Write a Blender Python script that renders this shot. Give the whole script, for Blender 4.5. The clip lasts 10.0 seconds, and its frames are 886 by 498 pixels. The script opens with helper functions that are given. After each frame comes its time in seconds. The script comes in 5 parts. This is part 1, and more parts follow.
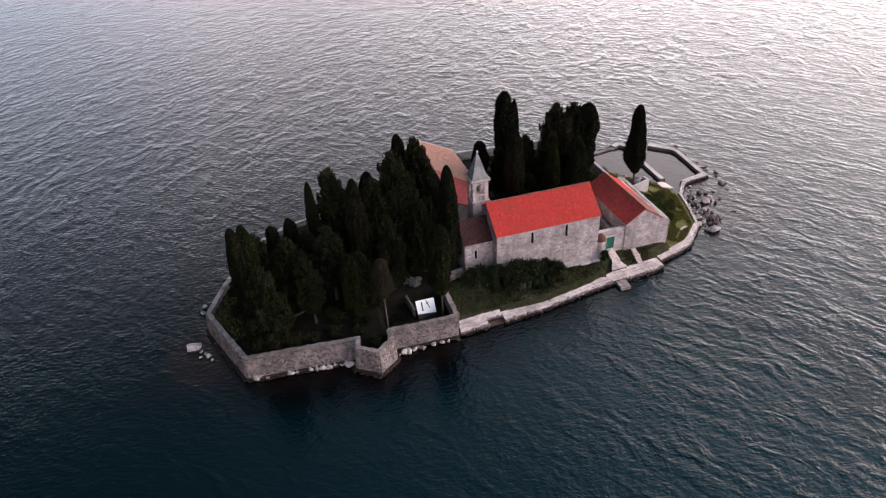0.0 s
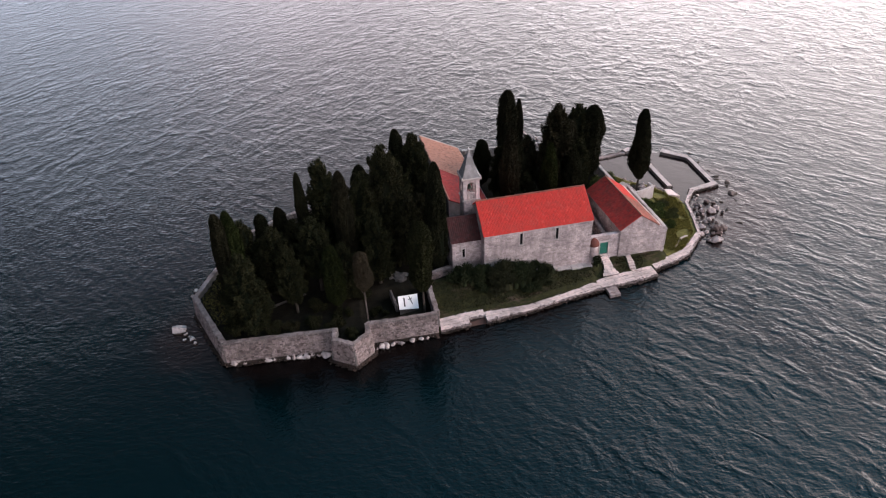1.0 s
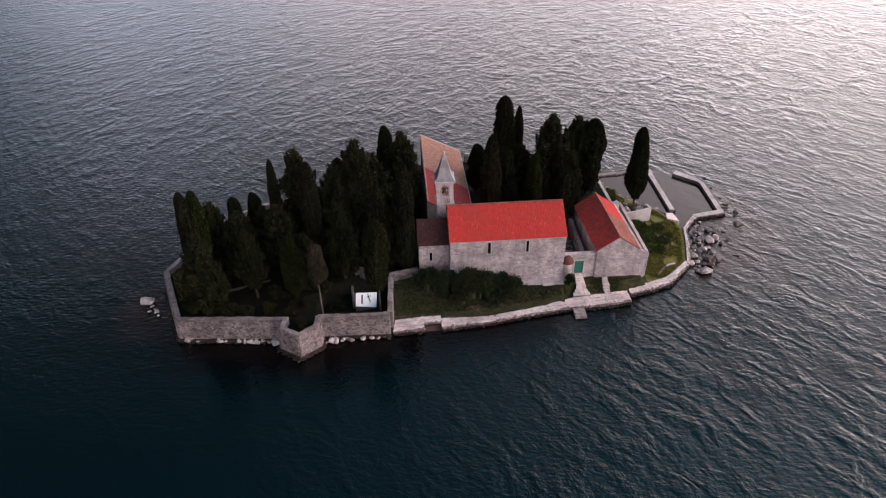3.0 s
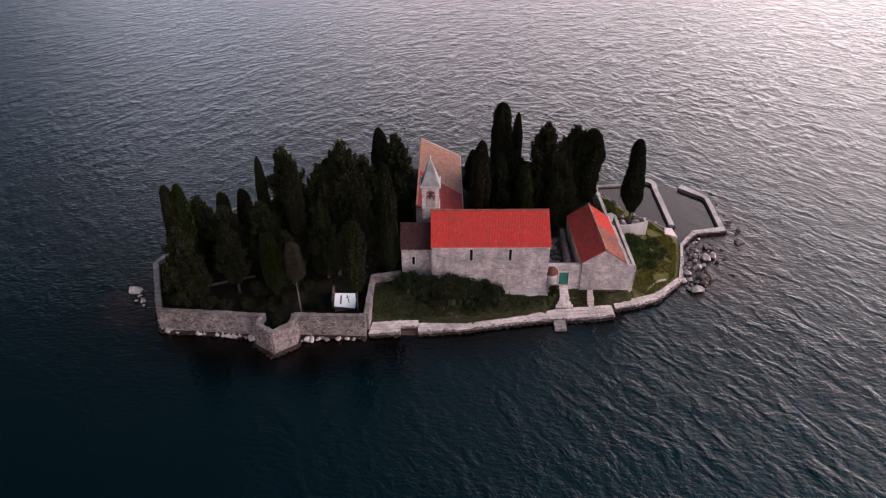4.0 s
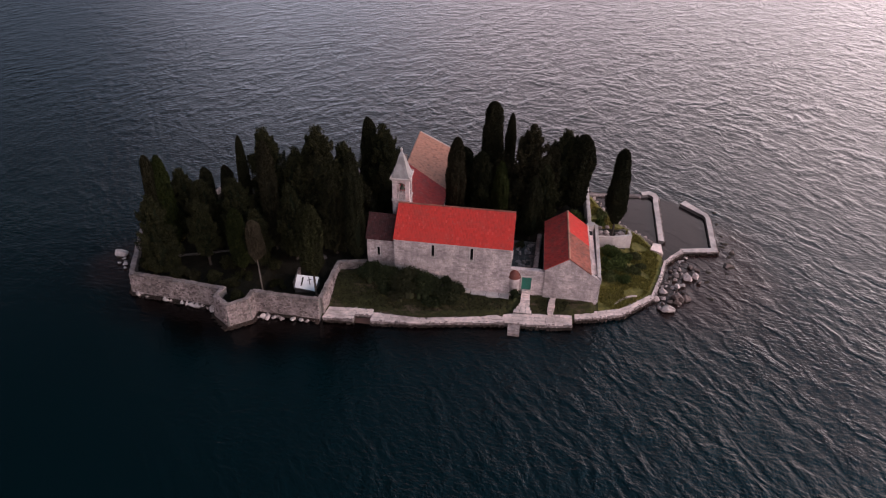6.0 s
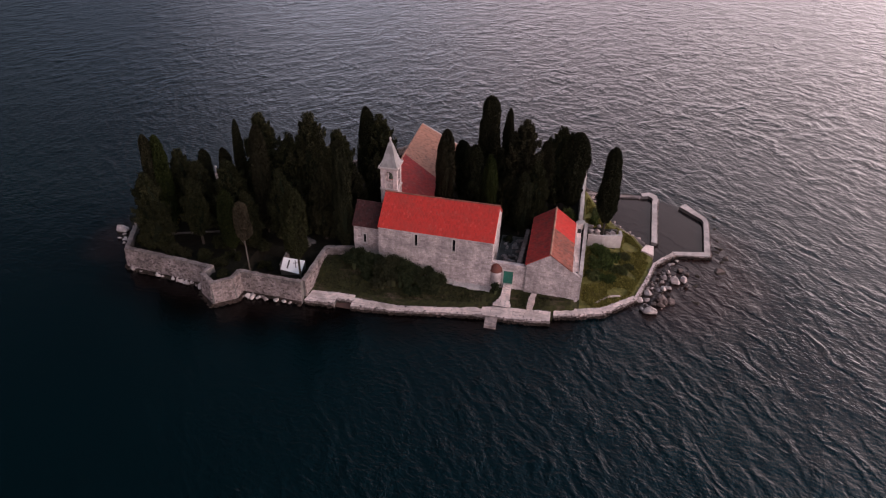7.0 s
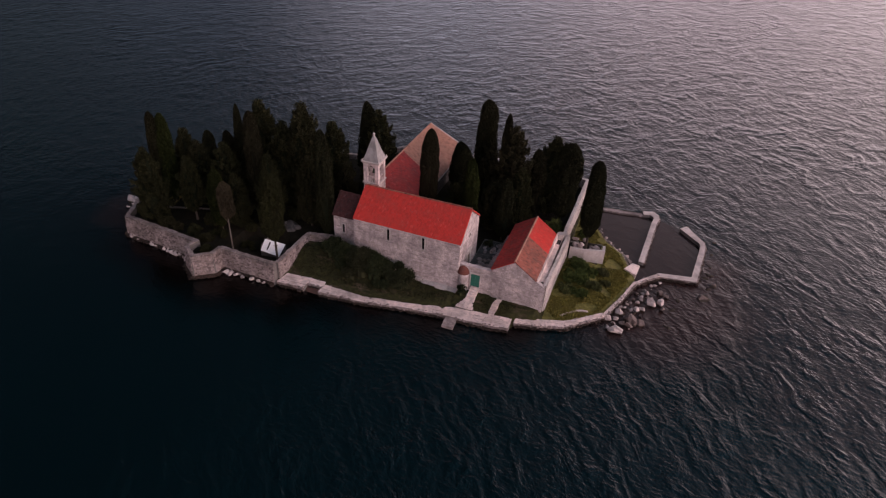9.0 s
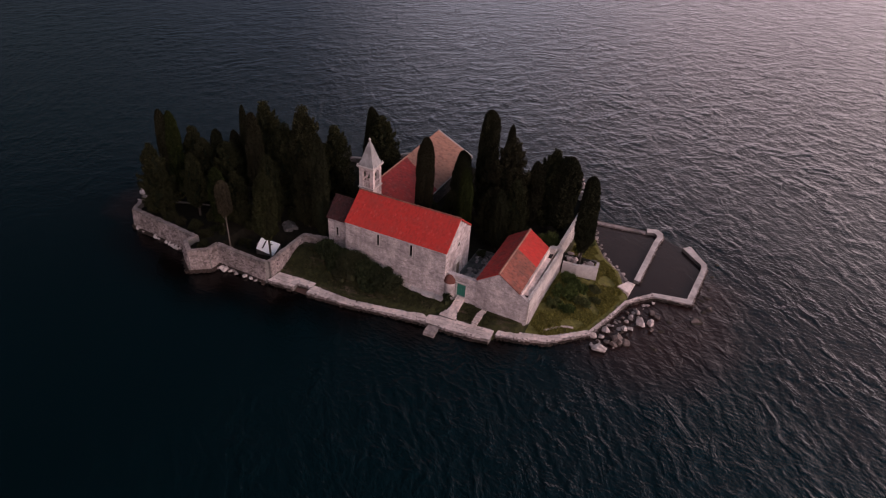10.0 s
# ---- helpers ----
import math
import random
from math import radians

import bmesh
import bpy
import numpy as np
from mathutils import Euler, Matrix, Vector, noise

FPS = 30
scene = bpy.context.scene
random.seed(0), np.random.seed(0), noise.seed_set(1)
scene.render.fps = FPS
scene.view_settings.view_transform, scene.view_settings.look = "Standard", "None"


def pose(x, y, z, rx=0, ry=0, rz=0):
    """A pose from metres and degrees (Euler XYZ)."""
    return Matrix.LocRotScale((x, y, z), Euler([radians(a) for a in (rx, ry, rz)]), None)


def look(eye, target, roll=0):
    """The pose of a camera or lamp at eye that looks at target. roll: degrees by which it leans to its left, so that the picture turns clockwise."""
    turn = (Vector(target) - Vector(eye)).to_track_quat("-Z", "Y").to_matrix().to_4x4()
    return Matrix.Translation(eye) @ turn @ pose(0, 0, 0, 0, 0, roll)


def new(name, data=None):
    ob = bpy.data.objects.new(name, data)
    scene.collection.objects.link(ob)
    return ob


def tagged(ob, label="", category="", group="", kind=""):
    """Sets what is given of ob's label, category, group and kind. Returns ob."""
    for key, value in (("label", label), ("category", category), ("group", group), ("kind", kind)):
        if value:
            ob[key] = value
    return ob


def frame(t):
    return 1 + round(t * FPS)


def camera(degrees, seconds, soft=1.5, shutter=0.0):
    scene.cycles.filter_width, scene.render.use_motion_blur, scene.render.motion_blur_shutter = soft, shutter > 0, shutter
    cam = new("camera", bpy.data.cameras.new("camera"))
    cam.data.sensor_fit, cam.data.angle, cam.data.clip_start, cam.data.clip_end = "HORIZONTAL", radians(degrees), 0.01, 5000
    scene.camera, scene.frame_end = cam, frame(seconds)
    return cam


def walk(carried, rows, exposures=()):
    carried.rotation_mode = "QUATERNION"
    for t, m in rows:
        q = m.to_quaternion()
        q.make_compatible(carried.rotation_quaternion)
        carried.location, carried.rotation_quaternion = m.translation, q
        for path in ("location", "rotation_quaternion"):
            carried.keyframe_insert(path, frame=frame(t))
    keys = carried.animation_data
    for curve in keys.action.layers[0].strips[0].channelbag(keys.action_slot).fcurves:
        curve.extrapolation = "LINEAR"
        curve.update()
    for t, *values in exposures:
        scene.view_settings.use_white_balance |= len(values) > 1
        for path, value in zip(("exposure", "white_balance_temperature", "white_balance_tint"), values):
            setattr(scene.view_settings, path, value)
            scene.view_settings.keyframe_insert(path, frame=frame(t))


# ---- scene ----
cam = camera(70.4, 10.0, soft=1.2)
PATH = [
    (0, (-28.907, -76.638, 64.268), (-28.486, -75.043, 63.137), -3.6),
    (0.5, (-25.207, -77.532, 63.616), (-24.848, -75.92, 62.488), -3.3),
    (1, (-21.227, -78.371, 63.211), (-20.921, -76.747, 62.085), -3.0),
    (1.5, (-17.021, -79.072, 62.802), (-16.772, -77.436, 61.678), -2.6),
    (2, (-13.332, -79.022, 62.964), (-13.129, -77.386, 61.832), -1.8),
    (2.5, (-9.898, -79.236, 62.607), (-9.739, -77.59, 61.481), -1.3),
    (4, (2.058, -78.96, 62.105), (2.053, -77.295, 60.997), -0.3),
    (4.5, (6.145, -78.602, 61.975), (6.087, -76.935, 60.871), -0.0),
    (5, (9.922, -78.308, 62.088), (9.816, -76.646, 60.98), 0.5),
    (5.5, (13.859, -78.059, 62.142), (13.699, -76.406, 61.029), 0.9),
    (7, (25.705, -78.02, 62.045), (25.387, -76.402, 60.914), 2.0),
    (7.5, (29.813, -77.812, 61.871), (29.439, -76.205, 60.741), 2.3),
    (8, (33.908, -77.658, 61.429), (33.476, -76.059, 60.309), 2.5),
    (8.5, (37.649, -76.655, 61.839), (37.164, -75.072, 60.716), 2.9),
    (9, (41.023, -74.941, 62.815), (40.488, -73.382, 61.682), 3.3),
    (9.5, (44.6, -73.245, 63.636), (44.009, -71.708, 62.501), 3.5),
    (10, (48.615, -71.593, 63.892), (47.955, -70.079, 62.764), 3.7),
]
walk(cam, [(t, look(eye, target, roll)) for t, eye, target, roll in PATH],
     exposures=[(0, 0.16, 6400, 10), (2.5, 0.01, 6480, 12), (5, -0.25, 6650, 18), (7.5, -0.53, 6880, 24), (10, -0.82, 7050, 28)])

# ---- world, sun and exposure ----
SUN_AZ, SUN_EL = radians(93), radians(6)          # from +y towards +x; above the horizon
world = bpy.data.worlds.new("dusk_sky")
scene.world = world
world.use_nodes = True
wn, wl = world.node_tree.nodes, world.node_tree.links
wn.clear()
sky = wn.new("ShaderNodeTexSky")
sky.sky_type, sky.sun_disc = "NISHITA", False
sky.sun_elevation, sky.sun_rotation = SUN_EL, SUN_AZ
sky.air_density, sky.dust_density, sky.ozone_density = 1.0, 2.0, 1.0
clear_sky = wn.new("ShaderNodeBackground")
clear_sky.inputs["Strength"].default_value = 0.02
wl.new(sky.outputs[0], clear_sky.inputs["Color"])
# high thin cloud, brightest round the low sun
way = wn.new("ShaderNodeTexCoord")
toward = wn.new("ShaderNodeVectorMath")
toward.operation = "DOT_PRODUCT"
toward.inputs[1].default_value = (math.sin(SUN_AZ), math.cos(SUN_AZ), 0.0)
wl.new(way.outputs["Generated"], toward.inputs[0])
half = wn.new("ShaderNodeMath")
half.operation, half.inputs[1].default_value, half.inputs[2].default_value = "MULTIPLY_ADD", 0.5, 0.5
wl.new(toward.outputs["Value"], half.inputs[0])
glow = wn.new("ShaderNodeValToRGB")
glow.color_ramp.interpolation = "EASE"
CLOUD = [(0.0, (0.010, 0.013, 0.018)), (0.07, (0.048, 0.073, 0.105)), (0.17, (0.120, 0.155, 0.220)), (0.30, (0.76, 0.80, 0.97)), (0.5, (1.46, 1.30, 1.42)), (0.60, (1.95, 1.74, 1.82)), (0.74, (3.25, 2.88, 2.94)), (1.0, (4.5, 4.0, 3.95))]
while len(glow.color_ramp.elements) < len(CLOUD):
    glow.color_ramp.elements.new(0.5)
for e, (p, c) in zip(glow.color_ramp.elements, CLOUD):
    e.position, e.color = p, (*c, 1)
wl.new(half.outputs[0], glow.inputs[0])
cloud = wn.new("ShaderNodeBackground")
split = wn.new("ShaderNodeSeparateXYZ")
wl.new(way.outputs["Generated"], split.inputs[0])


def by_height(*stops):
    """How strong the cloud is from the horizon (0) to the zenith (1)."""
    r = wn.new("ShaderNodeValToRGB")
    while len(r.color_ramp.elements) < len(stops):
        r.color_ramp.elements.new(0.5)
    for e, (p, v) in zip(r.color_ramp.elements, stops):
        e.position, e.color = p, (v, v, v, 1)
    wl.new(split.outputs["Z"], r.inputs[0])
    return r.outputs[0]


away = by_height((0.0, 1.5), (0.3, 1.42), (0.42, 0.60), (0.5, 0.28), (0.67, 0.09), (0.8, 0.045), (1.0, 0.05))
sunward = by_height((0.0, 1.0), (0.3, 1.0), (0.5, 0.92), (0.6, 0.70), (0.68, 0.55), (0.8, 0.52), (0.9, 0.40), (1.0, 0.14))
turn_sky = wn.new("ShaderNodeMapRange")
turn_sky.interpolation_type = "SMOOTHSTEP"
turn_sky.inputs["From Min"].default_value, turn_sky.inputs["From Max"].default_value = 0.22, 0.85
wl.new(half.outputs[0], turn_sky.inputs["Value"])
high = wn.new("ShaderNodeMix")
high.data_type = "RGBA"
wl.new(turn_sky.outputs[0], high.inputs[0])
wl.new(away, high.inputs[6])
wl.new(sunward, high.inputs[7])
zenith = wn.new("ShaderNodeMix")
zenith.data_type, zenith.blend_type = "RGBA", "MULTIPLY"
zenith.inputs[0].default_value = 1.0
cool = wn.new("ShaderNodeValToRGB")
cool.color_ramp.elements[0].position, cool.color_ramp.elements[0].color = 0.52, (1, 1, 1, 1)
cool.color_ramp.elements[1].position, cool.color_ramp.elements[1].color = 0.85, (0.36, 0.90, 1.28, 1)
wl.new(split.outputs["Z"], cool.inputs[0])
wl.new(glow.outputs[0], zenith.inputs[6])
wl.new(cool.outputs[0], zenith.inputs[7])
wl.new(zenith.outputs[2], cloud.inputs["Color"])
wl.new(high.outputs[2], cloud.inputs["Strength"])
both = wn.new("ShaderNodeAddShader")
wl.new(clear_sky.outputs[0], both.inputs[0])
wl.new(cloud.outputs[0], both.inputs[1])
wo = wn.new("ShaderNodeOutputWorld")
wl.new(both.outputs[0], wo.inputs["Surface"])

sun = new("sun", bpy.data.lights.new("sun", "SUN"))
sun.data.energy, sun.data.angle, sun.data.color = 1.28, radians(30), (1.0, 0.77, 0.71)
LAMP_AZ, LAMP_EL = radians(84), radians(25)      # the middle of the bright cloud round the sun
sun_dir = Vector((math.sin(LAMP_AZ) * math.cos(LAMP_EL), math.cos(LAMP_AZ) * math.cos(LAMP_EL), math.sin(LAMP_EL)))
sun.matrix_world = look(sun_dir * 300, (0, 0, 0))


# ---- materials ----
class Nodes:
    """A short way to write a node material."""

    def __init__(self, name):
        self.mat = bpy.data.materials.new(name)
        self.mat.use_nodes = True
        self.n, self.l = self.mat.node_tree.nodes, self.mat.node_tree.links
        self.n.clear()
        self.out = self.n.new("ShaderNodeOutputMaterial")
        self.bsdf = self.n.new("ShaderNodeBsdfPrincipled")
        self.l.new(self.bsdf.outputs[0], self.out.inputs["Surface"])
        self.geo = self.n.new("ShaderNodeNewGeometry")
        self.pos = self.geo.outputs["Position"]

    def put(self, a, b):
        self.l.new(a, b)

    def scaled(self, scale, turn=(0, 0, 0)):
        m = self.n.new("ShaderNodeMapping")
        m.inputs["Scale"].default_value = scale
        m.inputs["Rotation"].default_value = turn
        self.put(self.pos, m.inputs["Vector"])
        return m.outputs[0]

    def noise(self, scale, detail=4, rough=0.6, vector=None, distort=0.0):
        t = self.n.new("ShaderNodeTexNoise")
        t.inputs["Scale"].default_value, t.inputs["Detail"].default_value = scale, detail
        t.inputs["Roughness"].default_value, t.inputs["Distortion"].default_value = rough, distort
        self.put(vector or self.pos, t.inputs["Vector"])
        return t.outputs["Fac"]

    def ramp(self, fac, *stops):
        r = self.n.new("ShaderNodeValToRGB")
        while len(r.color_ramp.elements) < len(stops):
            r.color_ramp.elements.new(0.5)
        for e, (p, c) in zip(r.color_ramp.elements, stops):
            e.position, e.color = p, (*c, 1) if len(c) == 3 else c
        self.put(fac, r.inputs[0])
        return r.outputs[0]

    def mix(self, fac, a, b, mode="MIX"):
        m = self.n.new("ShaderNodeMix")
        m.data_type, m.blend_type = "RGBA", mode
        for sock, v in ((m.inputs[0], fac), (m.inputs[6], a), (m.inputs[7], b)):
            if isinstance(v, (int, float)):
                sock.default_value = v
            elif isinstance(v, tuple):
                sock.default_value = (*v, 1)
            else:
                self.put(v, sock)
        return m.outputs[2]

    def math(self, op, a, b):
        m = self.n.new("ShaderNodeMath")
        m.operation = op
        for sock, v in zip(m.inputs, (a, b)):
            if isinstance(v, (int, float)):
                sock.default_value = v
            else:
                self.put(v, sock)
        return m.outputs[0]

    def bump(self, height, strength, distance, base=None):
        b = self.n.new("ShaderNodeBump")
        b.inputs["Strength"].default_value, b.inputs["Distance"].default_value = strength, distance
        self.put(height, b.inputs["Height"])
        if base:
            self.put(base, b.inputs["Normal"])
        return b.outputs[0]

    def done(self, colour, rough, normal=None, metal=0.0, spec=0.5):
        for name, v in (("Base Color", colour), ("Roughness", rough)):
            if isinstance(v, tuple):
                self.bsdf.inputs[name].default_value = (*v, 1)
            elif isinstance(v, (int, float)):
                self.bsdf.inputs[name].default_value = v
            else:
                self.put(v, self.bsdf.inputs[name])
        if normal:
            self.put(normal, self.bsdf.inputs["Normal"])
        self.bsdf.inputs["Metallic"].default_value = metal
        self.bsdf.inputs["Specular IOR Level"].default_value = spec
        return self.mat


def stone(name, light, dark, stain, island=0.5, grain=6.0, tide=None):
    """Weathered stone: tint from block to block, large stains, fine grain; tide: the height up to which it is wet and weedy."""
    k = Nodes(name)
    block = k.ramp(k.geo.outputs["Random Per Island"], (0.0, dark), (0.45, light), (0.8, light), (1.0, tuple(min(1, 1.18 * v) for v in light)))
    fine = k.ramp(k.noise(grain, 6, 0.7), (0.3, dark), (0.7, light))
    c = k.mix(island, fine, block)
    big = k.ramp(k.noise(0.35, 5, 0.65), (0.42, (0, 0, 0)), (0.68, (1, 1, 1)))
    streak = k.ramp(k.noise(1.0, 4, 0.6, k.scaled((1.6, 1.6, 0.22))), (0.5, (0, 0, 0)), (0.75, (1, 1, 1)))
    bed = k.ramp(k.noise(1.0, 5, 0.65, k.scaled((2.4, 2.4, 8.5))), (0.45, (0, 0, 0)), (0.66, (1, 1, 1)))
    c = k.mix(k.math("MULTIPLY", bed, 0.12), c, tuple(0.5 * (a + b) for a, b in zip(dark, stain)))
    mottle = k.ramp(k.noise(1.5, 7, 0.78), (0.47, (0, 0, 0)), (0.62, (1, 1, 1)))
    c = k.mix(k.math("MULTIPLY", mottle, 0.5), c, tuple(0.35 * a + 0.65 * b for a, b in zip(dark, stain)))
    c = k.mix(k.math("MULTIPLY", big, 0.75), c, stain)
    c = k.mix(k.math("MULTIPLY", streak, 0.42), c, stain)
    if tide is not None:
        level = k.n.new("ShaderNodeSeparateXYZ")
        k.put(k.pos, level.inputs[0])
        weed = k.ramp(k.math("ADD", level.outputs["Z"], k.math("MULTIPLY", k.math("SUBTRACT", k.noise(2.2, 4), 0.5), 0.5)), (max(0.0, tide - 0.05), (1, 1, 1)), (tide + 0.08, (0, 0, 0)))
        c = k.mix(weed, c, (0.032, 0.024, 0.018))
    return k.done(c, 0.9, k.bump(k.noise(grain * 1.5, 6, 0.7), 0.6, 0.04), spec=0.25)


def tile(name, light, dark, stain, amount):
    """Fired clay tiles, each with its own tint, with lichen and dirt."""
    k = Nodes(name)
    c = k.ramp(k.geo.outputs["Random Per Island"], (0.0, dark), (0.5, light), (0.93, light), (1.0, tuple(min(1, 1.08 * v + 0.02) for v in light)))
    big = k.ramp(k.noise(0.5, 6, 0.7), (0.45, (0, 0, 0)), (0.75, (1, 1, 1)))
    spot = k.ramp(k.noise(2.6, 4, 0.7), (0.58, (0, 0, 0)), (0.72, (1, 1, 1)))
    c = k.mix(k.math("MULTIPLY", big, amount), c, stain)
    c = k.mix(k.math("MULTIPLY", spot, amount * 0.7), c, tuple(0.5 * v + 0.12 for v in stain))
    return k.done(c, 0.85, k.bump(k.noise(14, 4), 0.4, 0.02), spec=0.25)


def leaf(name, light, dark, tip):
    """Foliage: fine grain from spray to spray, soft clumps, and a brownish or greener cast from plant to plant."""
    k = Nodes(name)
    c = k.ramp(k.geo.outputs["Random Per Island"], (0.0, dark), (0.75, light), (1.0, tip))
    clump = k.ramp(k.noise(0.7, 4, 0.6, k.scaled((1, 1, 0.4))), (0.35, (0, 0, 0)), (0.68, (1, 1, 1)))
    c = k.mix(k.math("MULTIPLY", clump, 0.6), c, dark)
    info = k.n.new("ShaderNodeObjectInfo")
    brown = k.ramp(info.outputs["Random"], (0.45, (0, 0, 0)), (1.0, (1, 1, 1)))
    mean = tuple(0.5 * (a + b) for a, b in zip(light, dark))
    c = k.mix(k.math("MULTIPLY", brown, 0.5), c, (1.25 * mean[1], 0.98 * mean[1], 0.62 * mean[1]))
    return k.done(c, 0.9, spec=0.04)


ASHLAR = stone("grey_limestone_blocks", (0.74, 0.61, 0.595), (0.29, 0.232, 0.226), (0.165, 0.132, 0.128), 0.52)
PALE = stone("pale_limestone", (0.63, 0.545, 0.525), (0.42, 0.37, 0.35), (0.30, 0.25, 0.23), 0.4)
RUBBLE = stone("rubble_limestone", (0.4158, 0.3256, 0.3108), (0.0770, 0.0562, 0.0518), (0.0809, 0.0607, 0.0555), 0.72, 4.0)
MORTAR = stone("lime_mortar", (0.24, 0.21, 0.20), (0.12, 0.105, 0.10), (0.08, 0.07, 0.065), 0.0, 9.0)
LIME = stone("pale_lime_mortar", (0.46, 0.39, 0.385), (0.31, 0.262, 0.258), (0.18, 0.15, 0.145), 0.0, 7.0)
PLASTER = stone("pale_worn_plaster", (0.54, 0.475, 0.46), (0.38, 0.33, 0.32), (0.33, 0.28, 0.26), 0.0, 2.0)
PAVING = stone("worn_quay_stone", (0.92, 0.72, 0.67), (0.62, 0.48, 0.445), (0.24, 0.19, 0.175), 0.5, 3.0)
HARBOUR = stone("harbour_wall_stone", (0.72, 0.60, 0.57), (0.54, 0.45, 0.42), (0.28, 0.225, 0.21), 0.35, 3.0)
WET = stone("wet_weedy_stone", (0.060, 0.038, 0.032), (0.018, 0.012, 0.010), (0.022, 0.018, 0.012), 0.6)
DARKSTONE = stone("dark_worn_and_shaded_stone", (0.11, 0.097, 0.094), (0.045, 0.04, 0.038), (0.04, 0.035, 0.033), 0.6)
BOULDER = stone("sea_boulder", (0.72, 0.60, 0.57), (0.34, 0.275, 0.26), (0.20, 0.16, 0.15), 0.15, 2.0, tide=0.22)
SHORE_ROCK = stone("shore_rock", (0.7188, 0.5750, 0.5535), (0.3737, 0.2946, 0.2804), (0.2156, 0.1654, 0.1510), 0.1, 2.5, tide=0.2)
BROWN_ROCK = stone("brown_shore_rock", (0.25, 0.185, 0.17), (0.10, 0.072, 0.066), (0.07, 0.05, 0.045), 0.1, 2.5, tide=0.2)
RED = tile("new_red_tiles", (0.5400, 0.0410, 0.0310), (0.4300, 0.0340, 0.0260), (0.2500, 0.0570, 0.0437), 0.5)
WORN = tile("worn_red_tiles", (0.50, 0.050, 0.040), (0.30, 0.034, 0.030), (0.17, 0.062, 0.050), 0.85)
OLD = tile("old_brown_tiles", (0.29, 0.088, 0.062), (0.15, 0.052, 0.040), (0.09, 0.052, 0.042), 0.85)
TAN = tile("faded_tan_tiles", (0.40, 0.185, 0.13), (0.23, 0.105, 0.078), (0.22, 0.14, 0.11), 0.55)
DULL = tile("weathered_red_tiles", (0.31, 0.033, 0.030), (0.21, 0.026, 0.025), (0.14, 0.045, 0.042), 0.6)
TERRACOTTA = tile("terracotta_dome", (0.15, 0.048, 0.036), (0.09, 0.032, 0.026), (0.07, 0.035, 0.03), 0.6)
DARKRED = tile("dark_stained_tiles", (0.075, 0.022, 0.021), (0.045, 0.016, 0.015), (0.035, 0.024, 0.023), 0.7)
CYPRESS = leaf("cypress_foliage", (0.0195, 0.0205, 0.0106), (0.0080, 0.0089, 0.0051), (0.0308, 0.0282, 0.0136))
LIVELY = leaf("lively_cypress_foliage", (0.0198, 0.0269, 0.0076), (0.0077, 0.0107, 0.0038), (0.0341, 0.0377, 0.0118))
# darkened copy of the foliage: shade inside the crowns put into the colour
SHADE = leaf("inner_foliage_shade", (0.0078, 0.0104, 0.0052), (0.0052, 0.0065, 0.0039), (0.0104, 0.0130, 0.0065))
PINE = leaf("pine_foliage", (0.0278, 0.0290, 0.0135), (0.0096, 0.0105, 0.0054), (0.0479, 0.0421, 0.0183))
BUSH = leaf("bush_foliage", (0.0384, 0.0475, 0.0231), (0.0141, 0.0179, 0.0089), (0.0744, 0.0796, 0.0360))
LAWN = leaf("lawn_blades", (0.0360, 0.0360, 0.0144), (0.0173, 0.0158, 0.0079), (0.0612, 0.0562, 0.0230))
GARDEN = leaf("garden_shrub_foliage", (0.0748, 0.1012, 0.0308), (0.0264, 0.0374, 0.0132), (0.1540, 0.1672, 0.0484))
STRAW = leaf("long_olive_grass", (0.2072, 0.1760, 0.0440), (0.0784, 0.0726, 0.0220), (0.3248, 0.2640, 0.0825))
PALELEAF = leaf("dusty_foliage", (0.0638, 0.0504, 0.0322), (0.0300, 0.0230, 0.0154), (0.1050, 0.0828, 0.0525))


def bark(name, f):
    k = Nodes(name)
    c = k.ramp(k.noise(3, 5, 0.7, k.scaled((3, 3, 0.5))), (0.3, (0.06 * f, 0.048 * f, 0.04 * f)), (0.7, (0.18 * f, 0.15 * f, 0.13 * f)))
    return k.done(c, 0.95, k.bump(k.noise(8, 4, 0.6, k.scaled((3, 3, 0.4))), 0.8, 0.05), spec=0.1)


def earth(name, low, middle, high):
    """Rough grass, with dry and bare patches."""
    k = Nodes(name)
    c = k.ramp(k.noise(1.3, 6, 0.7), (0.30, low), (0.50, middle), (0.72, high))
    bare = k.ramp(k.noise(0.30, 5, 0.7, k.scaled((1, 1.7, 1))), (0.54, (0, 0, 0)), (0.70, (1, 1, 1)))
    c = k.mix(k.math("MULTIPLY", bare, 0.75), c, (0.135, 0.088, 0.068))
    return k.done(c, 0.95, k.bump(k.noise(7, 6, 0.75), 0.8, 0.12), spec=0.1)


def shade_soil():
    """Needle litter under the trees, near black: their shade is put into its colour."""
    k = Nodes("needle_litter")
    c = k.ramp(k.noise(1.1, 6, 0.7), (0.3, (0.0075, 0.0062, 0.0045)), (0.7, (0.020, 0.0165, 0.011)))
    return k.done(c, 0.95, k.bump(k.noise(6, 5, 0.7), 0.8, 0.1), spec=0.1)


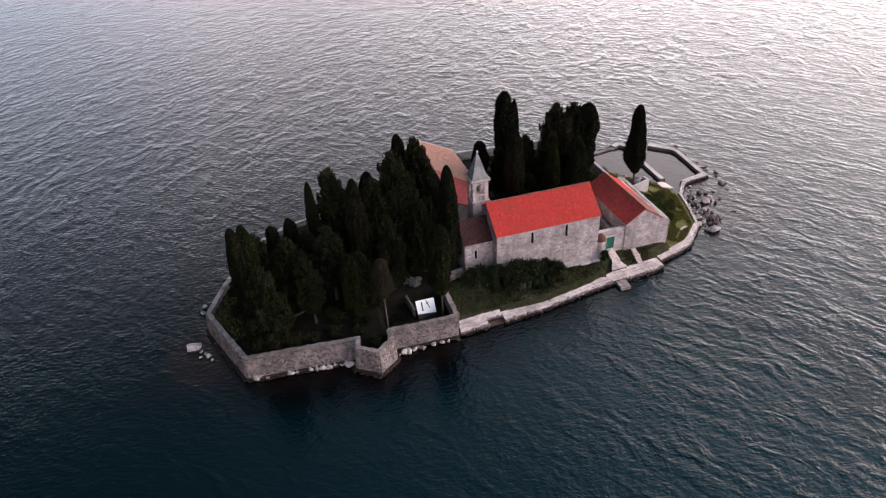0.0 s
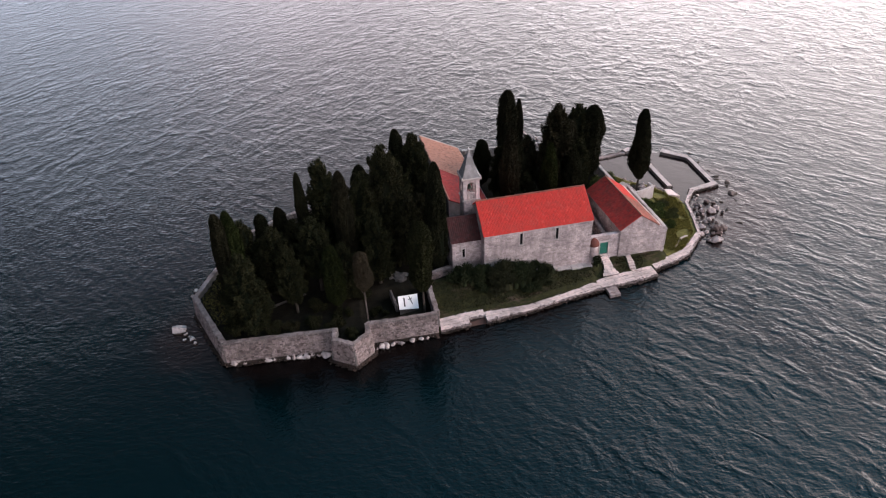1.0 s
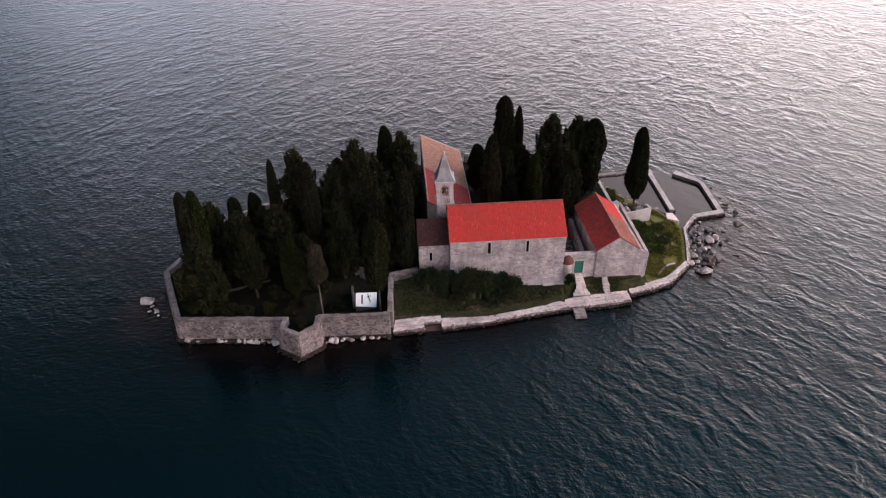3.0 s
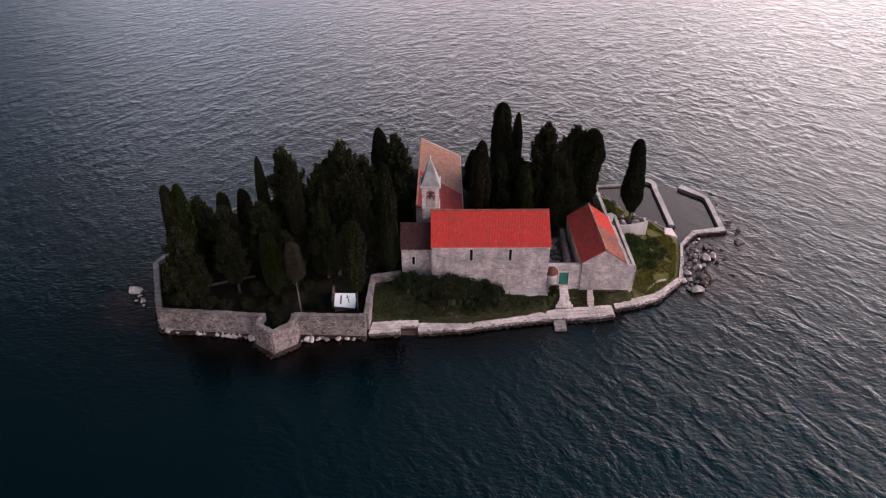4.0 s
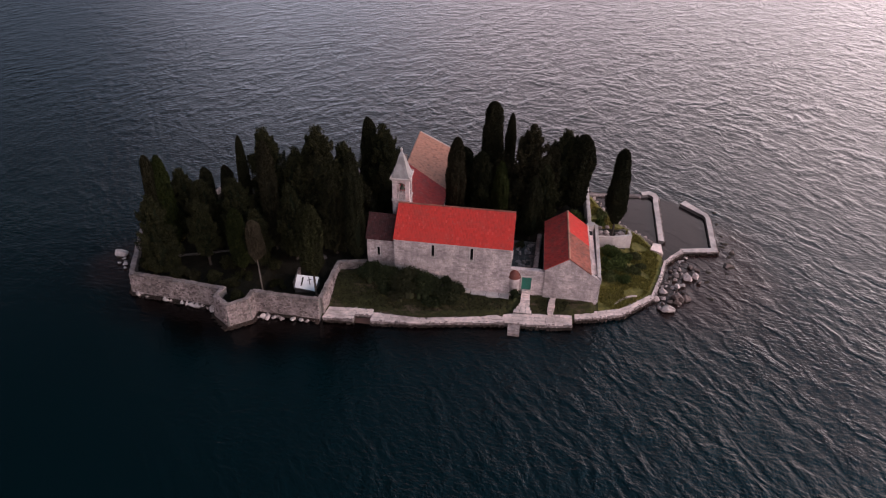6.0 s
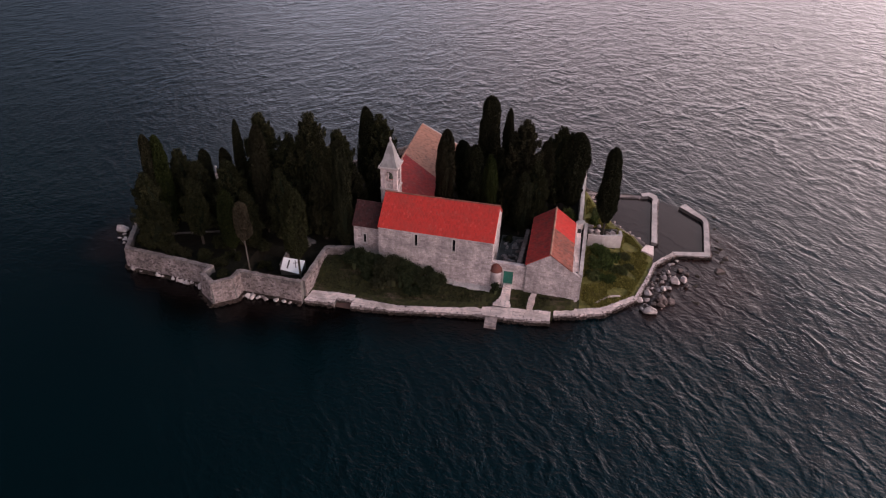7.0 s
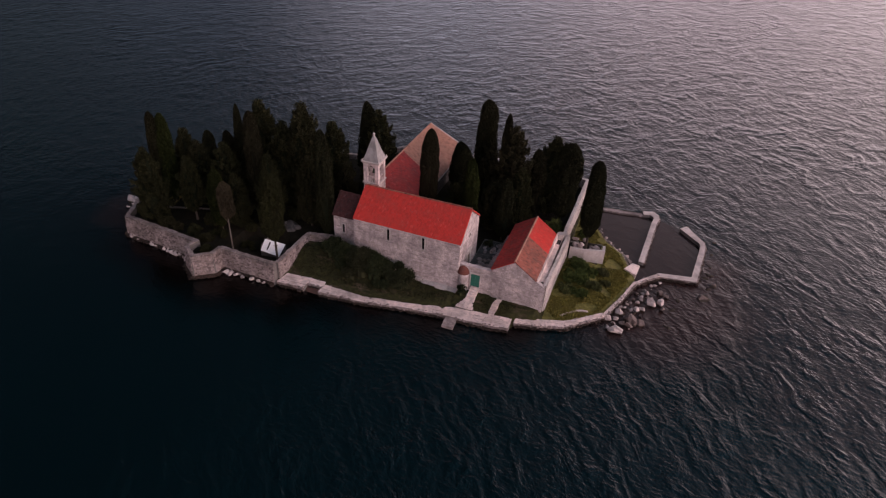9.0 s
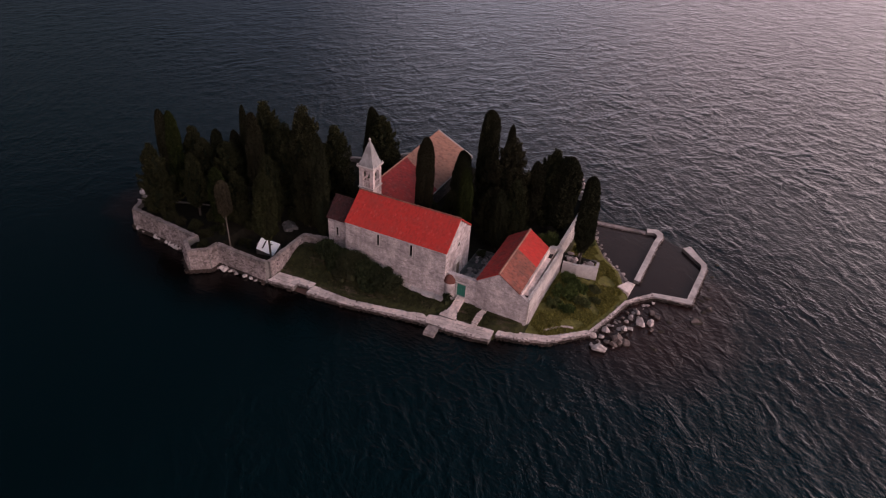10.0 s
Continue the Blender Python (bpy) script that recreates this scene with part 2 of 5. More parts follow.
def sea(name, chop, deep, shallow):
    """Sea water: dark body, two crossing trains of wind waves that die down in the lee to the south-west, ripples,
    brown shallows over the rocks, near-black shallows off the south wall with the trees' reflection and shade put into
    the colour.
    """
    k = Nodes(name)

    def train(scale, stretch, degrees, detail, distort):
        m1 = k.scaled((1, 1, 1), (0, 0, radians(-degrees)))
        m2 = k.n.new("ShaderNodeMapping")
        m2.inputs["Scale"].default_value = (1.0, stretch, 1.0)
        k.put(m1, m2.inputs["Vector"])
        return k.noise(scale, detail, 0.58, m2.outputs[0], distort)

    def near(x, y, r):
        d = k.n.new("ShaderNodeVectorMath")
        d.operation = "DISTANCE"
        d.inputs[1].default_value = (x, y, 0)
        k.put(k.pos, d.inputs[0])
        return k.ramp(k.math("DIVIDE", k.math("ADD", d.outputs["Value"], k.math("MULTIPLY", k.noise(0.25, 4), 5.0)), r + 2.5), (0.45, (1, 1, 1)), (1.0, (0, 0, 0)))

    def side(nx, ny, start, width):
        """0 to 1 across a line on the water."""
        d = k.n.new("ShaderNodeVectorMath")
        d.operation = "DOT_PRODUCT"
        d.inputs[1].default_value = (nx / width, ny / width, 0)
        k.put(k.pos, d.inputs[0])
        return k.ramp(k.math("ADD", k.math("SUBTRACT", d.outputs["Value"], start / width), k.math("MULTIPLY", k.math("SUBTRACT", k.noise(0.05, 3), 0.5), 0.5)), (0.0, (0, 0, 0)), (1.0, (1, 1, 1)))

    # the island shelters the water to its south-west from the waves
    bare = k.math("MAXIMUM", k.math("MAXIMUM", side(0.67, -0.74, 9.0, 24.0), side(-0.67, 0.74, 24.0, 30.0)), side(0.74, 0.67, 20.0, 16.0))
    lee = k.math("ADD", k.math("MULTIPLY", bare, 0.70), 0.30)
    breeze = k.math("ADD", k.math("MULTIPLY", bare, 0.4), 0.6)
    gust = k.math("MULTIPLY", breeze, k.ramp(k.noise(0.016, 3, 0.5), (0.35, (0.65, 0.65, 0.65)), (0.65, (1, 1, 1))))
    crest = k.n.new("ShaderNodeTexWave")
    for sock, v in (("Scale", 0.115), ("Distortion", 9.0), ("Detail", 3.0), ("Detail Scale", 2.6), ("Detail Roughness", 0.5)):
        crest.inputs[sock].default_value = v
    turn = k.n.new("ShaderNodeMapping")
    turn.inputs["Scale"].default_value = (1.0, 0.65, 1.0)
    k.put(k.scaled((1, 1, 1), (0, 0, radians(-33))), turn.inputs["Vector"])
    k.put(turn.outputs[0], crest.inputs["Vector"])
    patch = k.math("MULTIPLY", lee, k.ramp(k.noise(0.12, 3, 0.5), (0.35, (0.15, 0.15, 0.15)), (0.65, (1, 1, 1))))
    far = k.n.new("ShaderNodeSeparateXYZ")
    k.put(k.pos, far.inputs[0])
    settle = k.ramp(k.math("DIVIDE", far.outputs["Y"], 150.0), (0.2, (1, 1, 1)), (0.8, (0.85, 0.85, 0.85)))
    east = k.ramp(k.math("DIVIDE", far.outputs["X"], 60.0), (0.0, (0.85, 0.85, 0.85)), (0.75, (1.18, 1.18, 1.18)))
    patch = k.math("MULTIPLY", k.math("MULTIPLY", patch, settle), east)
    gust = k.math("MULTIPLY", gust, settle)
    n0 = k.bump(k.math("MULTIPLY", crest.outputs["Fac"], patch), 1.0, 0.062 * chop)
    peaked = lambda h: k.ramp(h, (0.34, (0, 0, 0)), (0.52, (0.28, 0.28, 0.28)), (0.70, (1, 1, 1)))
    n1 = k.bump(k.math("MULTIPLY", peaked(train(0.30, 0.62, 40, 4, 0.6)), k.math("MULTIPLY", k.math("MULTIPLY", lee, settle), east)), 1.0, 0.12 * chop, n0)
    open_water = k.ramp(k.math("DIVIDE", far.outputs["Y"], 150.0), (0.24, (0.22, 0.22, 0.22)), (0.6, (1.15, 1.15, 1.15)))
    n2 = k.bump(k.math("MULTIPLY", peaked(train(0.22, 0.55, 146, 4, 0.8)), k.math("MULTIPLY", k.math("MULTIPLY", lee, open_water), k.ramp(k.math("ADD", k.math("DIVIDE", far.outputs["X"], 120.0), 0.5), (0.25, (0.75, 0.75, 0.75)), (0.95, (1.45, 1.45, 1.45))))), 1.0, 0.28 * chop, n1)
    # waves thrown back in arcs by the north shore
    ring = k.n.new("ShaderNodeTexWave")
    ring.wave_type, ring.rings_direction = "RINGS", "Z"
    for sock, v in (("Scale", 0.080), ("Distortion", 11.0), ("Detail", 3.0), ("Detail Scale", 1.2), ("Detail Roughness", 0.5)):
        ring.inputs[sock].default_value = v
    centre = k.n.new("ShaderNodeVectorMath")
    centre.operation = "SUBTRACT"
    centre.inputs[1].default_value = (24.0, 22.0, 0)
    k.put(k.pos, centre.inputs[0])
    k.put(centre.outputs[0], ring.inputs["Vector"])
    north = k.ramp(k.math("DIVIDE", far.outputs["Y"], 100.0), (0.40, (0, 0, 0)), (0.75, (1, 1, 1)), (1.0, (1, 1, 1)))
    spread = k.ramp(k.noise(0.05, 3, 0.5), (0.42, (0.0, 0.0, 0.0)), (0.66, (1, 1, 1)))
    n2 = k.bump(k.math("MULTIPLY", ring.outputs["Fac"], k.math("MULTIPLY", north, spread)), 1.0, 0.10 * chop, n2)
    n3 = k.bump(k.math("MULTIPLY", train(1.9, 0.5, 84, 3, 0.2), gust), 1.0, 0.145 * chop, n2)
    c = k.mix(k.noise(0.02, 3), deep, tuple(1.6 * v for v in deep))
    for x, y, r in ((47.0, 10.0, 17.0), (53.0, 15.0, 12.0), (-44.5, 0.5, 9.0), (55.0, 24.0, 9.0)):
        c = k.mix(near(x, y, r), c, shallow)
    # near-black shallows below the south wall; trees' dark reflection is put into the colour
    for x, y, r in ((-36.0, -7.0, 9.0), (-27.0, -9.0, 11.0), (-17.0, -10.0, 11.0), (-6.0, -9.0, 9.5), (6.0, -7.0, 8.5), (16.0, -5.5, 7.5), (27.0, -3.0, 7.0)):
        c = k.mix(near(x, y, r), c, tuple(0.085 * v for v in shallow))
    k.bsdf.inputs["IOR"].default_value = 1.333
    return k.done(c, 0.08, n3, spec=0.5)


def plain(name, colour, rough, metal=0.0, grain=5.0):
    k = Nodes(name)
    c = k.mix(k.math("MULTIPLY", k.noise(grain, 5, 0.7), 0.7), colour, tuple(0.6 * v for v in colour))
    return k.done(c, rough, k.bump(k.noise(grain * 3, 3), 0.2, 0.01), metal)


BARK, PALEBARK, LITTER = bark("dark_bark", 0.4), bark("pale_bark", 1.0), shade_soil()
GRASS = earth("rough_grass", (0.0230, 0.0187, 0.0101), (0.0331, 0.0324, 0.0137), (0.0612, 0.0576, 0.0202))
MEADOW = earth("olive_meadow", (0.060, 0.052, 0.018), (0.120, 0.108, 0.032), (0.210, 0.175, 0.060))
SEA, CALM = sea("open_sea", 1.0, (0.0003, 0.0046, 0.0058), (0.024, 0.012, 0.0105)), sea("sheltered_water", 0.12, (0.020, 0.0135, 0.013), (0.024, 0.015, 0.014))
GREEN = plain("green_door_paint", (0.012, 0.150, 0.105), 0.5)
WHITE = plain("white_painted_sheet", (0.80, 0.80, 0.82), 0.5, grain=1.5)
IRON = plain("dark_iron", (0.03, 0.028, 0.027), 0.6, 0.4)
BRONZE = plain("weathered_bronze", (0.07, 0.085, 0.065), 0.5, 0.7)
WOOD = plain("grey_weathered_wood", (0.16, 0.12, 0.095), 0.8)
RUST = plain("rusty_slip_planks", (0.09, 0.040, 0.030), 0.85)
VOID = plain("dark_glass_and_pit_shade", (0.012, 0.012, 0.014), 0.25)
LEAD = stone("grey_stone_slates", (0.36, 0.33, 0.325), (0.22, 0.20, 0.20), (0.15, 0.135, 0.13), 0.6)


# ---- mesh helpers ----
class Mesh:
    def __init__(self):
        self.v, self.f = [], []

    def face(self, *pts):
        n = len(self.v)
        self.v += [tuple(p) for p in pts]
        self.f.append(tuple(range(n, n + len(pts))))
        return self

    def hexa(self, b, t):
        """A solid between two quads, both anticlockwise from above."""
        n = len(self.v)
        self.v += [tuple(p) for p in (*b, *t)]
        self.f += [(n + 3, n + 2, n + 1, n), (n + 4, n + 5, n + 6, n + 7)]
        self.f += [(n + i, n + (i + 1) % 4, n + 4 + (i + 1) % 4, n + 4 + i) for i in range(4)]
        return self

    def box(self, x0, x1, y0, y1, z0, z1):
        q = [(x0, y0), (x1, y0), (x1, y1), (x0, y1)]
        return self.hexa([(*p, z0) for p in q], [(*p, z1) for p in q])

    def turned(self, cx, cy, lx, ly, z0, z1, deg):
        c, s = math.cos(radians(deg)), math.sin(radians(deg))
        q = [(cx + c * a - s * b, cy + s * a + c * b) for a, b in ((-lx / 2, -ly / 2), (lx / 2, -ly / 2), (lx / 2, ly / 2), (-lx / 2, ly / 2))]
        return self.hexa([(*p, z0) for p in q], [(*p, z1) for p in q])

    def prism(self, poly, z0, z1, top=None):
        """poly anticlockwise; top: another outline of as many corners."""
        n, k = len(self.v), len(poly)
        self.v += [(*p, z0) for p in poly] + [(*p, z1) for p in (top or poly)]
        self.f += [tuple(range(n + k - 1, n - 1, -1)), tuple(range(n + k, n + 2 * k))]
        self.f += [(n + i, n + (i + 1) % k, n + k + (i + 1) % k, n + k + i) for i in range(k)]
        return self

    def lathe(self, cx, cy, rings, sides=12, a0=0.0, a1=360.0):
        """rings: radius and height from below upwards."""
        full = abs(a1 - a0) >= 360
        k = sides if full else sides + 1
        n = len(self.v)
        for r, z in rings:
            for i in range(k):
                a = radians(a0 + (a1 - a0) * i / sides)
                self.v.append((cx + r * math.cos(a), cy + r * math.sin(a), z))
        for j in range(len(rings) - 1):
            for i in range(sides):
                a, b = n + j * k + i, n + j * k + (i + 1) % k
                self.f.append((a, b, b + k, a + k))
        return self

    def rod(self, a, b, r0, r1=None, sides=7):
        a, b = Vector(a), Vector(b)
        d = (b - a).normalized()
        u = d.orthogonal().normalized()
        w = d.cross(u)
        n, r1 = len(self.v), r0 if r1 is None else r1
        for p, r in ((a, r0), (b, r1)):
            for i in range(sides):
                t = 2 * math.pi * i / sides
                self.v.append(tuple(p + r * (math.cos(t) * u + math.sin(t) * w)))
        self.f += [(n + i, n + (i + 1) % sides, n + sides + (i + 1) % sides, n + sides + i) for i in range(sides)]
        self.f += [tuple(range(n + sides - 1, n - 1, -1)), tuple(range(n + sides, n + 2 * sides))]
        return self


BASE = {}


def link(name, mesh, material, parent=None, at=(0, 0, 0), smooth=False):
    at = Vector(at)
    data = bpy.data.meshes.new(name)
    v = np.array(mesh.v, float) - np.array(at)
    data.from_pydata(v.tolist(), [], mesh.f)
    data.materials.append(material)
    if smooth:
        data.polygons.foreach_set("use_smooth", [True] * len(data.polygons))
    ob = new(name, data)
    if parent:
        ob.parent = parent
    else:
        ob.location = at
    BASE[ob.name] = at
    return ob


def part(name, mesh, material, parent, label="", smooth=False):
    """One mesh under a thing or under a part; the mesh is given in world places."""
    ob = link(name, mesh, material, parent, BASE[parent.name], smooth)
    return tagged(ob, label) if label else ob


def thing(name, at, label, category, group="", kind=""):
    ob = new(name)
    ob.location = at
    ob.empty_display_size = 0.3
    BASE[ob.name] = Vector(at)
    return tagged(ob, label, category, group, kind)


def stuff(ob):
    return tagged(ob, kind="stuff")


def smoothstep(a, b, x):
    t = np.clip((x - a) / (b - a), 0, 1)
    return t * t * (3 - 2 * t)


# ---- plan of the island ----
WEST_WALL = [(-32.0, 25.6), (-37.8, 21.8), (-42.9, 10.5), (-45.0, 5.0), (-42.4, -1.2), (-39.9, -7.0), (-24.2, -8.4)]
BASTION = [(-24.2, -8.4), (-24.7, -10.5), (-22.1, -12.3), (-19.9, -10.6), (-19.8, -8.4)]
FRONT_WALL = [(-19.8, -8.4), (-9.45, -8.7)]
CROSS_WALL = [(-9.45, -8.3), (-9.3, 1.2), (-4.9, 2.3)]
SHORE = [(-9.3, -8.6), (-1.5, -8.3), (5, -7.7), (11.7, -6.4), (17.8, -5.4), (27.5, -4.5), (28.6, -2.7), (35.6, -0.5), (37.6, 1.0), (40.8, 4.4), (42.7, 9.6),
         (44.0, 14.0), (44.0, 17.0), (42.6, 19.8), (41.3, 22.6), (38.0, 25.6), (35.2, 30.5), (33.0, 36.0), (31.6, 39.5)]
NORTH = [(31.0, 41.5), (18.0, 41.5), (6.5, 42.5), (-6.0, 42.0), (-14.5, 32.5)]
OUTLINE = WEST_WALL[:-1] + BASTION + FRONT_WALL[1:] + SHORE[1:] + NORTH


def shore_distance(px, py):
    """Metres inside the shore line; negative in the water."""
    poly = np.array(OUTLINE)
    best, inside = np.full(px.shape, 1e9), np.zeros(px.shape, bool)
    for (ax, ay), (bx, by) in zip(poly, np.roll(poly, -1, 0)):
        t = np.clip(((px - ax) * (bx - ax) + (py - ay) * (by - ay)) / ((bx - ax) ** 2 + (by - ay) ** 2), 0, 1)
        best = np.minimum(best, np.hypot(px - ax - t * (bx - ax), py - ay - t * (by - ay)))
        cross = (ay > py) != (by > py)
        inside ^= cross & (px < (bx - ax) * (py - ay) / (by - ay if by != ay else 1e-9) + ax)
    return np.where(inside, best, -best)


def ground(px, py):
    px, py = np.asarray(px, float), np.asarray(py, float)
    d = shore_distance(px, py)
    front_top = 2.7 - 1.2 * smoothstep(-8, 16, px)
    front = 0.66 + (front_top - 0.66) * smoothstep(-6.6, -0.5, py)
    garden = np.minimum(0.66 + 0.15 * np.maximum(d - 1.0, 0), 1.75)
    garden = np.where((py > np.maximum(16.3, 16.5 + 0.37 * (px - 35))) & (py < 20) & (px < 37.8), 3.2, garden)
    yard = 2.5 + 0 * px
    inner = np.where(px > 31.3, garden, np.where(py > 0.9, yard, front))
    inner = np.where((px > 17.5) & (px <= 31.3) & (py <= 0.9), 0.66 + 0.80 * smoothstep(-3.6, -0.8, py), inner)
    z = np.where(px < -9.4, np.where((px > -19.6) & (py < 0), 1.7, 3.0), inner)
    north = (py > 20) & (px > 31.3)
    z = np.where(north, np.minimum(z, 0.6 + 0.22 * np.maximum(d, 0)), z)
    z = np.where((px > -4.95) & (px < -1.45) & (py < -7.2), -0.7, z)
    return np.where(d > 0.25, z, np.clip(0.25 + 2.2 * d, -2.0, 0.6))


# ---- water ----
m = Mesh()
m.lathe(0, 0, [(0.01, 0), (120, 0), (600, 0), (4500, 0)], 64)
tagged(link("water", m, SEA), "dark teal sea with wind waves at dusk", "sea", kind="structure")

# ---- terrain ----
xs, ys = np.arange(-48, 47.01, 0.5), np.arange(-14, 44.01, 0.5)
gx, gy = np.meshgrid(xs, ys)
gz = ground(gx, gy)
bumps = np.array([[noise.noise((x * 0.5, y * 0.5, 0)) + 0.5 * noise.noise((x * 1.7, y * 1.7, 4)) for x in xs] for y in ys])
gz = gz + 0.12 * bumps * (gz > 0.7)
idx = np.arange(gx.size).reshape(gx.shape)
m = Mesh()
m.v = np.stack([gx, gy, gz], -1).reshape(-1, 3).tolist()
keep = np.maximum(np.maximum(gz[:-1, :-1], gz[1:, 1:]), np.maximum(gz[:-1, 1:], gz[1:, :-1])) > -1.9
m.f = np.stack([idx[:-1, :-1], idx[:-1, 1:], idx[1:, 1:], idx[1:, :-1]], -1)[keep].tolist()
land = tagged(link("ground", m, GRASS, smooth=True), "rough grass and dry earth of a small island", "ground", kind="structure")
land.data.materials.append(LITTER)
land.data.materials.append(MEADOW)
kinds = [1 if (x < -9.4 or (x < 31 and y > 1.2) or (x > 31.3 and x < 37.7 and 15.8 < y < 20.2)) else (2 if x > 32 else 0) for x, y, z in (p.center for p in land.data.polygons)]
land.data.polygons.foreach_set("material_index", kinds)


# ---- masonry ----
def courses(mesh, p0, p1, z0, top, course, length, proud, rng, holes=(), ragged=0.0):
    """Stone blocks on a wall from p0 to p1, seen with its outside on the right hand; top: a height, or a function of the way along."""
    a, b = Vector((*p0, 0)), Vector((*p1, 0))
    u = (b - a).normalized()
    n = Vector((u.y, -u.x, 0))
    run = (b - a).length
    high = top if callable(top) else (lambda s: top)
    peak = max(high(run * i / 40) for i in range(41))
    z = z0
    while z < peak - 0.08:
        h = min(course * rng.uniform(0.8, 1.25), peak - z)
        s = -rng.uniform(0, length)
        while s < run:
            w = length * rng.uniform(0.55, 1.5)
            s0, s1 = max(s, 0.0), min(s + w, run)
            s += w
            if s1 - s0 < 0.06:
                continue
            pieces = [(s0, s1)]
            for h0, h1, v0, v1 in holes:
                if z + h > v0 + 0.02 and z < v1 - 0.02:
                    pieces = [q for c, d in pieces for q in ((c, min(d, h0)), (max(c, h1), d)) if q[1] - q[0] > 0.05]
            for c, d in pieces:
                t0, t1 = min(z + h, high(c)), min(z + h, high(d))
                if min(t0, t1) < z + 0.06:
                    continue
                g, out = 0.018, proud * rng.uniform(0.3, 1.0)
                j = lambda: rng.uniform(-ragged, ragged)
                back = [a + u * (c + g) + Vector((0, 0, z + g)), a + u * (d - g) + Vector((0, 0, z + g)),
                        a + u * (d - g) + Vector((0, 0, t1 - g)), a + u * (c + g) + Vector((0, 0, t0 - g))]
                e = min(0.03, (d - c) / 5)
                mid = sum(back, Vector()) / 4
                front = [q + (mid - q).normalized() * e + n * (out + j()) + u * j() * 0.5 + Vector((0, 0, j() * 0.5)) for q in back]
                k = len(mesh.v)
                mesh.v += [tuple(q - n * 0.01) for q in back] + [tuple(q) for q in front]
                mesh.f += [(k + 4, k + 5, k + 6, k + 7)] + [(k + i, k + (i + 1) % 4, k + 4 + (i + 1) % 4, k + 4 + i) for i in range(4)]
        z += h
    return mesh


def offset_line(pts, d):
    """The line moved d to its right."""
    out = []
    for i, p in enumerate(pts):
        p = Vector(p)
        dirs = []
        if i:
            dirs.append((p - Vector(pts[i - 1])).normalized())
        if i < len(pts) - 1:
            dirs.append((Vector(pts[i + 1]) - p).normalized())
        ns = [Vector((q.y, -q.x)) for q in dirs]
        if len(ns) == 1:
            out.append(tuple(p + ns[0] * d))
        else:
            s = (ns[0] + ns[1]).normalized()
            out.append(tuple(p + s * d / max(0.35, s.dot(ns[0]))))
    return out


def stone_wall(name, pts, thick, z0, z1, label, seed, outer=0.0, both=False, course=0.25, length=0.38, coping=True, material=RUBBLE, top_jitter=0.06, weed=False, plaster=False):
    """A run of rubble wall with its outside on the right hand of its line: core, blocks and a coping of separate stones."""
    rng = random.Random(seed)
    right, left = offset_line(pts, thick / 2), offset_line(pts, -thick / 2)
    foot = offset_line(pts, thick / 2 + outer)
    core = Mesh()
    for i in range(len(pts) - 1):
        core.hexa([(*foot[i], z0), (*foot[i + 1], z0), (*left[i + 1], z0), (*left[i], z0)], [(*right[i], z1), (*right[i + 1], z1), (*left[i + 1], z1), (*left[i], z1)])
    ob = tagged(link(name, core, PLASTER if plaster else MORTAR), label, "stone wall", kind="structure")
    if plaster:
        return ob
    blocks = Mesh()
    for i in range(len(pts) - 1):
        k = len(blocks.v)
        courses(blocks, right[i], right[i + 1], z0 if not weed else 0.5, z1, course, length, 0.15, rng, ragged=0.06)
        if outer:
            n = Vector((right[i + 1][1] - right[i][1], right[i][0] - right[i + 1][0])).normalized()
            for q in range(k, len(blocks.v)):
                x, y, z = blocks.v[q]
                f = outer * (z1 - z) / (z1 - z0)
                blocks.v[q] = (x + n.x * f, y + n.y * f, z)
        if both:
            courses(blocks, left[i + 1], left[i], z0, z1, course, length, 0.08, rng, ragged=0.035)
    stuff(part("stonework", blocks, material, ob))
    if weed:
        wet = Mesh()
        for i in range(len(pts) - 1):
            f0, f1 = offset_line(pts, thick / 2 + outer + 0.02)[i:i + 2]
            courses(wet, f0, f1, z0, 0.12, 0.3, 0.5, 0.5, rng, ragged=0.2)
            courses(wet, f0, f1, 0.1, 0.62, 0.25, 0.4, 0.24, rng, ragged=0.1)
        stuff(part("tide_stones", wet, WET, ob, "dark wet stones at the tide line"))
    if coping:
        for i in range(len(pts) - 1):
            a, b = Vector(pts[i]), Vector(pts[i + 1])
            run, s = (b - a).length, 0.0
            u = (b - a).normalized()
            while s < run - 0.3:
                w = min(rng.uniform(0.45, 1.0), run - s)
                c = a + u * (s + w / 2)
                cap = Mesh()
                t = thick + rng.uniform(-0.15, 0.12)
                h = rng.uniform(0.05, 0.12) + rng.uniform(-top_jitter, top_jitter) * 0.5
                cap.turned(c.x, c.y, w - 0.03, t, z1 + 0.004, z1 + max(0.06, h), math.degrees(math.atan2(u.y, u.x)) + rng.uniform(-7, 7))
                part("coping_stone", cap, PALE if material is PALE else RUBBLE, ob)
                s += w
    return ob


stone_wall("wall_west", WEST_WALL, 0.7, -1.0, 3.75, "weathered grey rubble sea wall round the wooded end", 11, outer=0.45, weed=True)
stone_wall("wall_bastion", BASTION, 0.6, -1.0, 4.0, "angular stone bastion jutting from the sea wall", 12, outer=0.45, weed=True)
stone_wall("wall_south", FRONT_WALL, 0.7, -1.0, 3.85, "grey rubble sea wall below the graveyard", 13, outer=0.35, weed=True)
stone_wall("wall_cross", CROSS_WALL, 0.6, 0.8, 3.75, "rubble wall between graveyard and church lawn", 14, both=True)
stone_wall("wall_north", [(31.0, 40.5), (18.0, 41.2), (6.5, 42.2)], 0.6, -0.5, 4.3, "rubble wall along the far shore", 15, both=True, material=PALE)
stone_wall("wall_north_west", [(-6.0, 41.5), (-14.5, 31.5), (-32.0, 25.6)], 0.6, -0.5, 3.9, "rubble sea wall behind the wood", 16, both=True)
